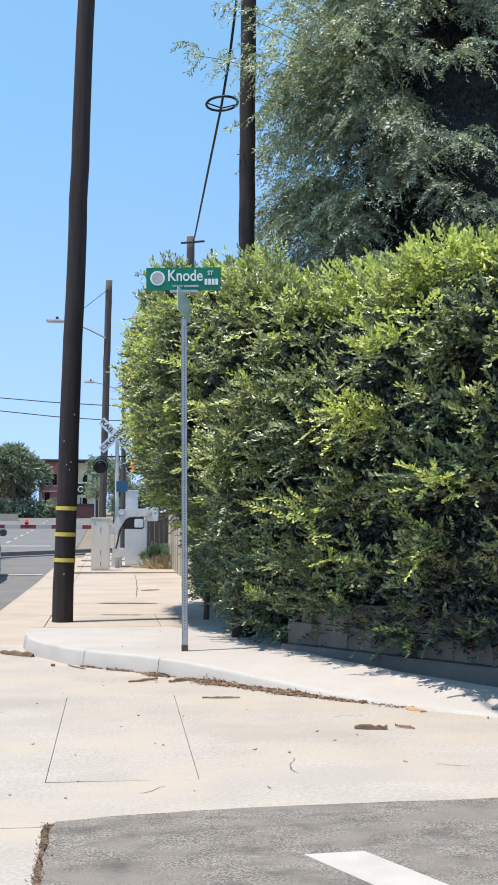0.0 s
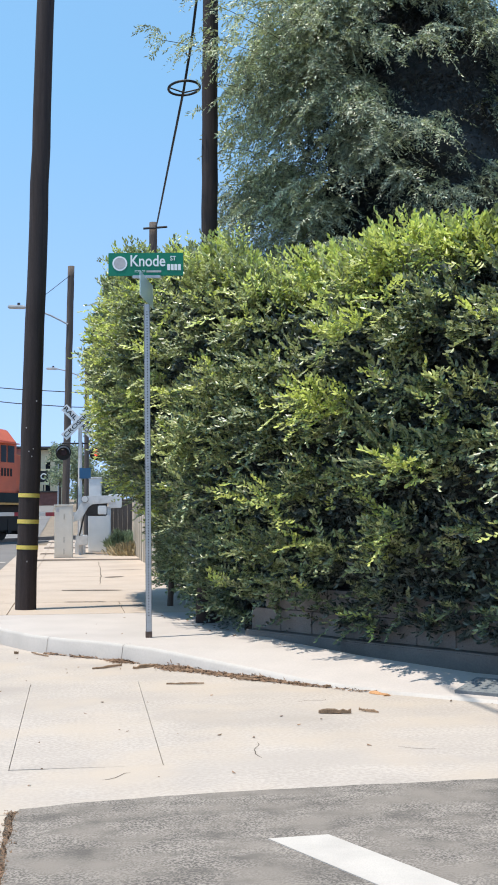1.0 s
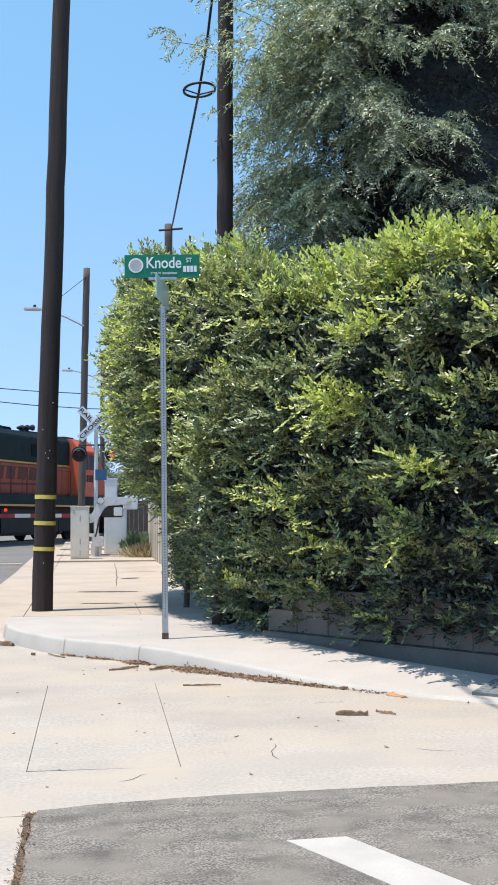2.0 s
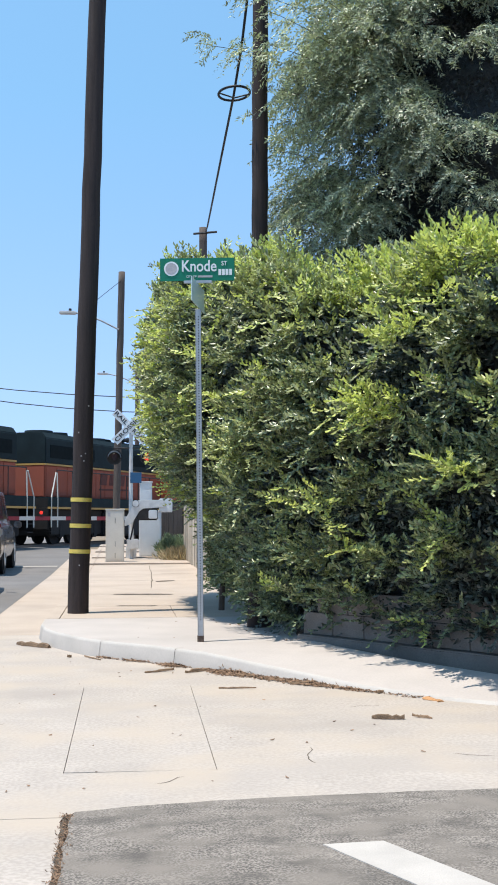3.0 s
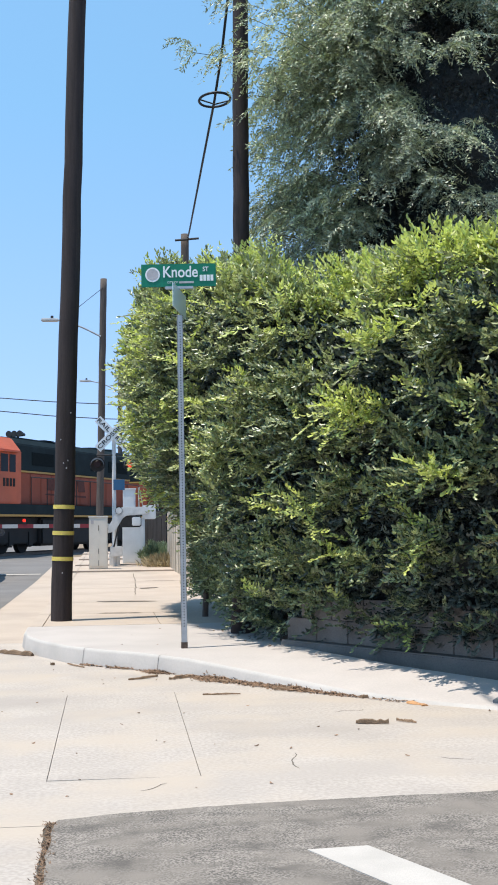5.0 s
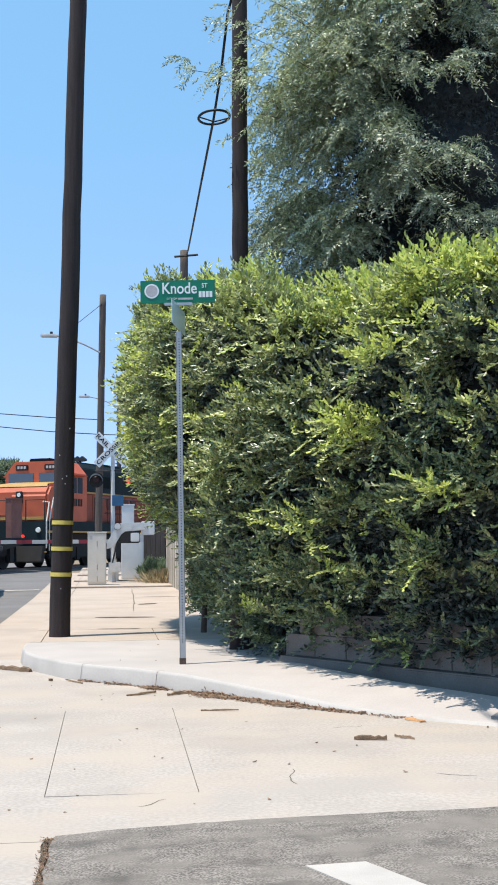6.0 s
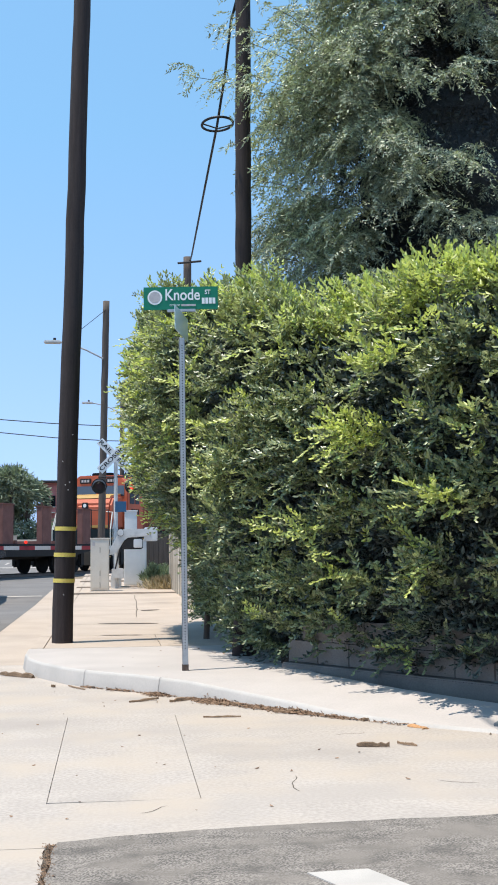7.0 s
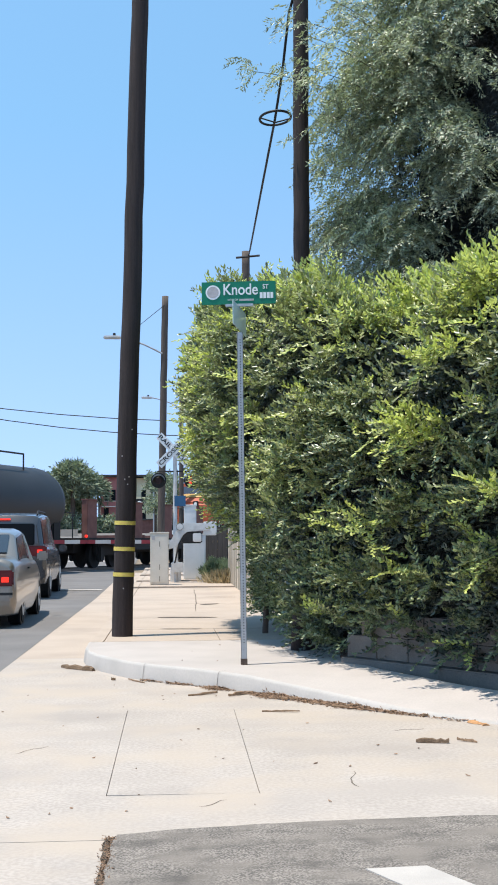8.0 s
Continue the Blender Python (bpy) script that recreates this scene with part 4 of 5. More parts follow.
def glass_side(st, i, j, side, inset=.06):
    """A side window between stations i and j, standing just proud of the shell."""
    def p(k, t):
        y, hw, zb, belt, rw, roof = st[k]
        return Vector(((.93 * hw + (rw - .93 * hw) * t + .012) * side, y, belt + (roof - .06 - belt) * t))
    q = [p(i, .06), p(j, .06), p(j, .93), p(i, .93)]
    c = sum(q, Vector()) / 4
    q = [v + (c - v).normalized() * inset * Vector((0, 1, .3)).length * .5 for v in q]
    bm = bmesh.new()
    f = bm.faces.new([bm.verts.new(v) for v in q])
    r = bmesh.ops.extrude_face_region(bm, geom=[f])
    bmesh.ops.translate(bm, vec=(-.02 * side, 0, 0), verts=[v for v in r["geom"] if isinstance(v, bmesh.types.BMVert)])
    return bm


def wheel(parent, x, y, r, side):
    part("wheel_arch", cyl(bmesh.new(), (x - side * .02, y, r + .02), (x + side * .004, y, r + .02), r + .07, r + .07, 28), BLACK, parent)
    bm = cyl(bmesh.new(), (x - side * .2, y, r), (x + side * .02, y, r), r, r, 32)
    bmesh.ops.bevel(bm, geom=[e for e in bm.edges if len(e.link_faces) == 2 and e.calc_face_angle(0) > 1], offset=.025, segments=2, affect="EDGES")
    w = part("wheel", bm, RUBBER, parent)
    part("rim", cyl(bmesh.new(), (x + side * .0, y, r), (x + side * .024, y, r), r * .64, r * .55, 24), SILVER, w)
    part("hub", cyl(bmesh.new(), (x + side * .02, y, r), (x + side * .03, y, r), r * .18, r * .14, 12), STEEL_DARK, w)


def car(name, label, st, paint, at, r, axles, windows, suv):
    c = thing(name, label, "car", at)
    body = part("body", car_shell(st), paint, c, smooth=True)
    body.data.set_sharp_from_angle(angle=radians(32))
    bev = body.modifiers.new("edges", "BEVEL")
    bev.width, bev.segments, bev.limit_method, bev.angle_limit = .035, 3, "ANGLE", radians(20)
    hw = st[2][1]
    for s in (-1, 1):
        for y in axles:
            wheel(c, s * (hw - .03), y, r, s)
        for i, j in windows:
            part("window", glass_side(st, i, j, s), GLASS, c)
        part("mirror", slab(hw + .02, hw + .20, 3.0, 3.12, .98, 1.14, .03) if s > 0 else slab(-hw - .20, -hw - .02, 3.0, 3.12, .98, 1.14, .03), paint, c)
    if suv:
        part("rear_window", slab(-.70, .70, -.035, .06, 1.13, 1.58, .02), GLASS, c)
        part("bumper", slab(-.93, .93, -.08, .16, .40, .66, .05), paint, c)
        part("number_plate", slab(-.16, .16, -.045, -.03, .80, .95, .004), SIGN_WHITE, c)
        for s in (-1, 1):
            tl = part("tail_light", slab(.50 if s > 0 else -.95, .95 if s > 0 else -.50, -.05, .16, .90, 1.12, .03), RED_LENS, c, "lit red tail light")
            part("brake_lamp", slab(.76 if s > 0 else -.87, .87 if s > 0 else -.76, -.058, -.048, .97, 1.04, .004), RED_GLOW, tl)
            part("roof_rail", tube([Vector((s * .70, .6, 1.78)), Vector((s * .70, .75, 1.86)), Vector((s * .70, 2.5, 1.87)), Vector((s * .70, 2.65, 1.79))], .018), STEEL_DARK, c)
        part("high_brake_light", slab(-.2, .2, .0, .03, 1.66, 1.69, .004), RED_GLOW, c)
        part("exhaust", cyl(bmesh.new(), (.55, -.02, .36), (.55, .2, .36), .03, .03, 10), STEEL_DARK, c)
    else:
        part("rear_window", slab(-.66, .66, -.014, .01, .05, .50, .006, pose(0, .86, 1.09, -49.8, 0, 0)), SKY_GLASS, c)
        part("bumper", slab(-.86, .86, -.10, .14, .42, .60, .04), paint, c)
        part("bumper_trim", slab(-.865, .865, -.105, -.09, .50, .54, .003), BLACK, c)
        part("number_plate", slab(-.16, .16, -.035, -.02, .66, .80, .004), SIGN_WHITE, c)
        for s in (-1, 1):
            tl = part("tail_light", slab(.36 if s > 0 else -.87, .87 if s > 0 else -.36, -.035, .12, .63, .87, .025), RED_LENS, c, "ribbed red tail light")
            part("brake_lamp", slab(.69 if s > 0 else -.80, .80 if s > 0 else -.69, -.042, -.033, .69, .77, .004), RED_GLOW, tl)
    for s in (-1, 1):
        part("door_handle", slab(hw - .02 if s > 0 else -hw - .012, hw + .012 if s > 0 else -hw + .02, 1.75, 1.92, .86, .89, .005), STEEL_DARK, c)
    return c


SILVER_PAINT = mat("car_silver", (0.30, 0.265, 0.225), 0.28, metal=0.7, scale=2, vary=0.06, bump=0, coat=0.6)
GREY_PAINT = mat("car_grey", (0.095, 0.09, 0.088), 0.26, metal=0.7, scale=2, vary=0.06, bump=0, coat=0.6)
SUV_ST = [(0, .88, .45, 1.06, .74, 1.60), (.10, .95, .28, 1.09, .80, 1.76), (1.2, .97, .25, 1.09, .82, 1.83), (2.1, .97, .30, 1.08, .81, 1.83), (2.7, .97, .30, 1.07, .79, 1.79),
          (3.1, .97, .30, 1.06, .74, 1.62), (3.75, .96, .30, 1.05, .86, 1.10), (4.55, .92, .36, .96, .8, 1.0), (4.75, .8, .45, .86, .7, .9)]
SEDAN_ST = [(0, .86, .30, .93, .76, 1.0), (.06, .91, .16, .98, .82, 1.06), (.85, .92, .13, .99, .84, 1.08), (1.3, .92, .13, .99, .74, 1.46), (2.2, .92, .13, .99, .73, 1.54),
            (2.9, .92, .13, .99, .72, 1.50), (3.55, .92, .22, .97, .80, 1.05), (4.65, .86, .28, .84, .74, .90), (4.85, .76, .40, .76, .6, .82)]
car("suv", "dark silver sport utility car with roof rails and lit brake lights", SUV_ST, GREY_PAINT, pose(-3.80, 27.6, ground_z(28), 0, 0, 1.0) @ Matrix.Scale(1.1, 4), .40, (.98, 3.85),
    ((1, 2), (2, 3), (3, 5)), True)
car("sedan", "older silver-beige sedan waiting with brake lights on", SEDAN_ST, SILVER_PAINT, pose(-3.16, 18.1, 0, 0, 0, 1.0), .32, (1.05, 3.85), ((2, 3), (3, 4), (4, 6)), False)


# ---- track and train ----
TRACK_AT, TRACK_DEG = (-1.9, 54.0), 23.5
RAIL_Z = 0.30


def rail_pose(s, turn=0):
    """Pose on the track, s metres beyond its reference point."""
    a = radians(TRACK_DEG)
    return pose(TRACK_AT[0] + math.sin(a) * s, TRACK_AT[1] + math.cos(a) * s, RAIL_Z, 0, 0, 90 - TRACK_DEG + turn)


RAIL = mat("rail_steel", (0.14, 0.11, 0.09), 0.5, metal=0.6, scale=6, vary=0.3)
track = thing("railway_track", "steel rails set in the street crossing", "railway track", rail_pose(0), kind="structure")
for s in (-.72, .72):
    part("rail", slab(-60, 90, s - .035, s + .035, -.14, 0, .01), RAIL, track)
part("bed", slab(-60, 90, -1.4, 1.4, -.34, -.10, .02), ASPHALT, track)

HOOD_GREEN = mat("loco_green", (0.013, 0.023, 0.026), 0.75, scale=2, vary=0.35, stain=0.3, spec=0.15)
LOCO_ORANGE = mat("loco_orange", (0.52, 0.108, 0.046), 0.6, scale=1.5, vary=0.18, stain=0.3, tint=(0.42, 0.10, 0.05))
LOCO_YELLOW = mat("loco_yellow", (0.45, 0.26, 0.07), 0.6, scale=2, vary=0.2)
HOOD_ORANGE = mat("loco_orange_faded", (0.33, 0.085, 0.05), 0.75, scale=1.5, vary=0.2, stain=0.35, tint=(0.27, 0.085, 0.055), spec=0.2)
MARK = mat("faded_mark", (0.12, 0.036, 0.026), 0.8, scale=6, vary=0.3, stain=0.3)
UNDER = mat("underframe_black", (0.012, 0.011, 0.011), 0.8, scale=3, vary=0.4)
HANDRAIL = mat("handrail_white", (0.6, 0.58, 0.52), 0.6, vary=0.1)
GRILLE = mat("grille_dark", (0.008, 0.012, 0.013), 0.9, vary=0.3, spec=0.1)
LAMP_WHITE = mat("headlight", (0.7, 0.7, 0.66), 0.2, vary=0.05, emit=((1, .95, .85), .05))
DOOR = bpy.data.meshes.new("door")
bm = slab(-.44, .44, -.012, .012, 2.01, 3.18, .01)
bm.to_mesh(DOOR)
bm.free()
DOOR.materials.append(HOOD_ORANGE)


def bogie(parent, x0, n, pitch, name="truck_frame"):
    bm = bmesh.new()
    for s in (-1, 1):
        box(bm, x0 - .3, x0 + (n - 1) * pitch + .3, s * 1.0 - .1, s * 1.0 + .14, .5, 1.2, .05)
        for k in range(n):
            box(bm, x0 + k * pitch - .22, x0 + k * pitch + .22, s * 1.1 - .1, s * 1.1 + .12, .24, .9, .06)
    box(bm, x0 + .2, x0 + (n - 1) * pitch - .2, -1.0, 1.0, .6, 1.0, .05)
    tk = part(name, bm, UNDER, parent)
    for k in range(n):
        for s in (-1, 1):
            bm = cyl(bmesh.new(), (x0 + k * pitch, s * .70, .5), (x0 + k * pitch, s * .84, .5), .51, .51, 28)
            cyl(bm, (x0 + k * pitch, s * .68, .5), (x0 + k * pitch, s * .71, .5), .55, .55, 28)
            part("wheel", bm, UNDER, tk)


def loco(name, label):
    """Local x runs from the long hood's end (0) to the nose (19.3); z from the rail."""
    r = thing(name, label, "locomotive")
    low = part("hood_lower", slab(.9, 13.6, -.96, .96, 1.93, 3.16, .04), HOOD_ORANGE, r)
    for s in (-1, 1):
        for k in range(13):
            o = link_mesh("door", DOOR, None, low)
            o.matrix_world = pose(1.45 + k * .96, s * .968, 0)
    up = part("hood_upper", extrude_profile([(-1.0, 3.22), (1.0, 3.22), (1.0, 4.2), (.82, 4.43), (-.82, 4.43), (-1.0, 4.2)], .9, 13.6, bevel=.03), HOOD_GREEN, r)
    up.data.transform(pose(0, 0, 0, 0, 0, 90) @ Matrix.Diagonal((1, -1, 1, 1)))
    part("hood_stripe", slab(.89, 13.6, -.985, .985, 3.155, 3.225), LOCO_YELLOW, r)
    for s in (-1, 1):
        for x0, x1 in ((1.3, 3.6), (4.2, 5.6), (9.4, 11.4)):
            part("grille", slab(x0, x1, s * 1.0 - .015, s * 1.0 + .015, 3.45, 3.95, .005), GRILLE, up)
    for x in (2.2, 3.6, 7.5):
        part("fan", cyl(bmesh.new(), (x, 0, 4.4), (x, 0, 4.57), .62, .58, 24), HOOD_GREEN, up)
    part("exhaust_stack", slab(7.9, 8.9, -.35, .35, 4.4, 4.6, .04), GRILLE, up)
    part("roof_hatch", slab(9.4, 12.4, -.7, .7, 4.41, 4.5, .03), HOOD_GREEN, up)
    bm = bmesh.new()
    for k in range(3):
        cyl(bm, (10.6, -.25 + k * .25, 4.7), (11.05, -.25 + k * .25, 4.72), .05, .13, 12)
    cyl(bm, (10.7, 0, 4.4), (10.7, 0, 4.72), .05, .05, 8)
    part("horn", bm, STEEL_DARK, r)
    part("walkway", slab(.3, 17.1, -1.5, 1.5, 1.52, 1.92, .02), HOOD_GREEN, r)
    part("sill_stripe", slab(.28, 17.12, -1.512, 1.512, 1.44, 1.52), LOCO_YELLOW, r)
    part("fuel_tank", slab(5.9, 11.3, -1.4, 1.4, .26, 1.4, .10), UNDER, r)
    part("underbody", slab(1.0, 16.4, -1.18, 1.18, .36, 1.45, .05), UNDER, r)
    bogie(r, 2.0, 3, 1.65)
    bogie(r, 11.9, 3, 1.65)
    # railings
    for s in (-1, 1):
        bm = bmesh.new()
        for k in range(9):
            cyl(bm, (1.0 + k * 1.42, s * 1.46, 1.9), (1.0 + k * 1.42, s * 1.46, 2.95), .022, .022, 6)
        cyl(bm, (1.0, s * 1.46, 2.95), (12.4, s * 1.46, 2.95), .02, .02, 6)
        part("railing", bm, STEEL_DARK, r)
        for x, d in ((.45, 1), (17.0, -1)):
            pts = [Vector((x, s * 1.5, .7)), Vector((x, s * 1.5, 1.9)), Vector((x + .45 * d, s * 1.47, 2.85))]
            part("grab_iron", tube(pts, .028, 8), HANDRAIL, r)
            part("grab_iron", tube([p + Vector((.55 * d, 0, 0)) for p in pts[:2]] + [pts[2] + Vector((.1 * d, 0, .0))], .028, 8), HANDRAIL, r)
            bm = bmesh.new()
            for k in range(4):
                box(bm, min(x, x + .5 * d), max(x, x + .5 * d), s * 1.3 - .15, s * 1.3 + .18, .5 + k * .32, .54 + k * .32)
            part("step", bm, UNDER, r)
        # company mark as four plain slanted blocks over a tapering stroke
        lean = Matrix(((1, 0, .25, 0), (0, 1, 0, 0), (0, 0, 1, 0), (0, 0, 0, 1)))
        for k in range(4):
            part("mark_block", slab(-.36, .36, -.008, .008, 0, .50, 0, pose(6.55 + k * 1.0, s * .985, 2.52) @ lean), MARK, low)
        part("mark_stroke", extrude_profile([(6.1, 2.28), (10.2, 2.33), (10.0, 2.40), (6.1, 2.36)], s * .985 - .008, s * .985 + .008), MARK, low)
    # cab
    cabp = [(-1.5, 1.92), (1.5, 1.92), (1.5, 3.86), (1.05, 4.38), (-1.05, 4.38), (-1.5, 3.86)]
    c = part("cab", extrude_profile(cabp, 13.25, 15.2, bevel=.04), LOCO_ORANGE, r)
    c.data.transform(pose(0, 0, 0, 0, 0, 90) @ Matrix.Diagonal((1, -1, 1, 1)))
    for s in (-1, 1):
        part("side_window", slab(13.75, 14.25, s * 1.5 - .012, s * 1.5 + .012, 3.08, 3.72, .01), GLASS, c)
        part("side_window", slab(14.35, 14.95, s * 1.5 - .012, s * 1.5 + .012, 3.08, 3.72, .01), GLASS, c)
        part("sunshade", slab(13.7, 15.0, s * 1.5 if s > 0 else -1.72, 1.72 if s > 0 else -1.5, 3.78, 3.82, .005), LOCO_ORANGE, c)
        for k in range(4):
            part("number_bar", slab(13.8 + k * .26, 13.97 + k * .26, s * 1.505 - .008, s * 1.505 + .008, 2.55, 2.85), UNDER, c)
        part("windscreen", slab(15.2, 15.225, .12 if s > 0 else -1.32, 1.32 if s > 0 else -.12, 3.42, 3.9, .01), SKY_GLASS, c)
        part("number_board", slab(15.18, 15.25, .38 if s > 0 else -.98, .98 if s > 0 else -.38, 4.02, 4.25, .03), BLACK, c)
        for k in range(3):
            part("number_bar", slab(15.25, 15.26, s * .68 - .2 + k * .15, s * .68 - .1 + k * .15, 4.08, 4.19), SEAL_GREY, c)
    part("roof_unit", slab(13.8, 14.9, -.5, .5, 4.36, 4.52, .04), GRILLE, c)
    # nose
    np_ = [(15.2, 1.92), (16.75, 1.92), (16.75, 3.0), (16.4, 3.38), (15.2, 3.5)]
    n = part("nose", extrude_profile(np_, -1.28, 1.28, bevel=.1), LOCO_ORANGE, r)
    part("nose_stripe", extrude_profile([(15.2, 3.505), (16.4, 3.385), (16.5, 3.29), (16.52, 3.30), (16.42, 3.41), (15.2, 3.53)], -1.15, 1.15), LOCO_YELLOW, n)
    part("nose_stripe", slab(16.752, 16.76, -1.15, 1.15, 1.98, 2.1), LOCO_YELLOW, n)
    part("nose_door", slab(16.75, 16.775, -.95, -.35, 2.15, 3.0, .02), LOCO_ORANGE, n)
    hl = part("headlight", slab(16.73, 16.8, -.16, .16, 2.6, 3.1, .03), BLACK, n)
    for z in (2.73, 2.96):
        part("lens", cyl(bmesh.new(), (16.8, 0, z), (16.82, 0, z), .085, .08, 16), LAMP_WHITE, hl)
    part("pilot", slab(17.1, 17.2, -1.45, 1.45, .9, 1.9, .03), HOOD_GREEN, r)
    part("pilot_stripe", slab(17.2, 17.212, -1.4, 1.4, 1.0, 1.12), LOCO_YELLOW, r)
    part("plow", extrude_profile([(17.1, .9), (17.35, .9), (17.55, .25), (17.4, .2), (17.1, .6)], -1.4, 1.4, bevel=.02), UNDER, r)
    for s in (-1, 1):
        part("ditch_light", cyl(bmesh.new(), (17.2, s * 1.1, 1.55), (17.26, s * 1.1, 1.55), .11, .10, 16), LAMP_WHITE, r)
        part("front_railing", tube([Vector((17.05, s * 1.3, 1.9)), Vector((17.05, s * 1.3, 2.75)), Vector((17.05, s * .45, 2.75)), Vector((17.05, s * .45, 1.9))], .028, 6), STEEL_DARK, r)
        part("corner_grab", tube([Vector((17.2, s * 1.47, .8)), Vector((17.2, s * 1.47, 1.9)), Vector((16.85, s * 1.42, 2.65)), Vector((16.8, s * 1.1, 2.68))], .03, 8), HANDRAIL, r)
        part("pilot_step", slab(17.12, 17.3, s * 1.2 - .25, s * 1.2 + .25, .62, .68, .01), LOCO_YELLOW, r)
    for x0, x1 in ((-.45, .4), (17.1, 17.85)):
        part("coupler", slab(x0, x1, -.16, .16, .72, 1.05, .05), UNDER, r)
    part("rear_pilot", slab(.28, .36, -1.45, 1.45, .6, 1.9, .03), UNDER, r)
    # all that stands on the walkway is a little taller
    done = set()
    for o in [r] + list(r.children_recursive):
        if o.type == "MESH" and o.data.name != DOOR.name and o.data not in done:
            done.add(o.data)
            for v in o.data.vertices:
                if v.co.z > 1.92:
                    v.co.z = 1.92 + (v.co.z - 1.92) * 1.06
    return r


loco_a = loco("locomotive", "orange and dark green diesel locomotive, nose leading")
loco_b = loco("locomotive", "orange and dark green diesel locomotive, nose trailing")

MAROON = mat("stake_maroon", (0.17, 0.075, 0.062), 0.8, scale=3, vary=0.3, stain=0.3)
TANK_BLACK = mat("tank_black", (0.026, 0.025, 0.026), 0.55, scale=1, vary=0.2, stain=0.2)


def flat_car():
    f = thing("flat_car", "empty dark flat rail car with maroon side stakes", "rail car")
    part("deck", slab(-.45, 13.0, -1.4, 1.4, 1.05, 1.22, .02), UNDER, f)
    part("centre_sill", slab(.2, 12.8, -.4, .4, .6, 1.05, .03), UNDER, f)
    for s in (-1, 1):
        part("side_sill", extrude_profile([(.6, 1.05), (3.5, .72), (10.2, .72), (12.6, 1.05), (12.6, 1.15), (.6, 1.15)], s * 1.42 - .04, s * 1.42 + .04), UNDER, f)
        for x in (.1, 4.5, 7.8, 11.7) if s < 0 else ():
            bm = bmesh.new()
            box(bm, x - .42, x + .42, s * 1.30 - .03, s * 1.30 + .03, 1.2, 2.75, .01)
            box(bm, x - .40, x - .32, s * 1.18 - .14, s * 1.18 + .12, 1.2, 2.75, .01)
            box(bm, x + .32, x + .40, s * 1.18 - .14, s * 1.18 + .12, 1.2, 2.75, .01)
            box(bm, x - .43, x + .43, s * 1.2 - .18, s * 1.2 + .18, 2.73, 2.78, .01)
            part("stake", bm, MAROON, f)
    for x in (5.2, 9.6):
        part("crosspiece", slab(x - .12, x + .12, -1.3, 1.3, 1.22, 1.36, .02), MAROON, f)
    bogie(f, 1.3, 2, 1.75)
    bogie(f, 9.8, 2, 1.75)
    for x0, x1 in ((-.6, .1), (12.9, 13.6)):
        part("coupler", slab(x0, x1, -.16, .16, .72, 1.0, .05), UNDER, f)
    return f


def tank_car():
    f = thing("tank_car", "black cylindrical tank rail car", "rail car")
    bm = bmesh.new()
    prof = [(0, .05), (.06, .6), (.25, 1.05), (.55, 1.28), (.95, 1.40), (14.0, 1.40), (14.4, 1.28), (14.7, 1.02), (14.89, .6), (14.95, .05)]
    rings = [[bm.verts.new((x, r * math.cos(a), 2.52 + r * math.sin(a))) for a in (2 * math.pi * k / 36 for k in range(36))] for x, r in prof]
    for a, b in zip(rings, rings[1:]):
        for k in range(36):
            bm.faces.new((a[k], a[(k + 1) % 36], b[(k + 1) % 36], b[k]))
    bm.faces.new(rings[0])
    bm.faces.new(rings[-1])
    part("tank", bm, TANK_BLACK, f, smooth=True)
    part("stub_sill", slab(-.3, 15.2, -.3, .3, .8, 1.3, .03), UNDER, f)
    for x in (.9, 13.6):
        part("saddle", slab(x, x + .6, -1.2, 1.2, 1.0, 1.9, .05), UNDER, f)
    part("dome", cyl(bmesh.new(), (10.8, 0, 3.85), (10.8, 0, 4.15), .45, .42, 20), TANK_BLACK, f)
    for s in (-1, 1):
        part("walk_rail", tube([Vector((9.4, s * .7, 3.7)), Vector((9.4, s * .7, 4.32)), Vector((12.2, s * .7, 4.32)), Vector((12.2, s * .7, 3.7))], .035, 6), STEEL_DARK, f)
        for x in (.2, 14.75):
            part("end_rail", tube([Vector((x, s * 1.4, 1.2)), Vector((x, s * 1.4, 2.2)), Vector((x, s * .4, 2.2))], .025, 6), STEEL_DARK, f)
    bogie(f, 1.4, 2, 1.75)
    bogie(f, 11.8, 2, 1.75)
    part("coupler", slab(14.9, 15.7, -.16, .16, .72, 1.0, .05), UNDER, f)
    return f


flat = flat_car()
tank = tank_car()

# ---- far side of the crossing ----
def clump_tree(name, x, y, z, h, w, label, seed, dense=1500, leaf=.5):
    t = thing(name, label, "tree", pose(x, y, z))
    r4 = np.random.default_rng(seed)
    bm = bmesh.new()
    cyl(bm, (0, 0, 0), (.1, 0, h * .55), .22, .14, 8)
    for k in range(5):
        a = k * 1.26
        cyl(bm, (.05, 0, h * (.3 + .05 * k)), (math.cos(a) * w * .5, math.sin(a) * w * .5, h * (.55 + .07 * k)), .09, .03, 6)
    part("trunk", bm, BARK, t)
    c = np.stack([r4.normal(0, .42, 26) * w, r4.normal(0, .42, 26) * w, h * r4.uniform(.35, .92, 26)], -1)
    k = r4.integers(0, 26, dense)
    p = c[k] + r4.normal(0, 1, (dense, 3)) * np.array([.2, .2, .14]) * w
    p[:, 2] = np.clip(p[:, 2], .1 * h, None)
    a = unit(r4.normal(0, 1, (dense, 3)))
    leaf_mesh("crown", p, a, np.cross(a, r4.normal(0, 1, (dense, 3))), r4.uniform(.5, 1.1, dense) * leaf, r4.uniform(.2, .45, dense) * leaf, FAR_LEAF, t)
    return t


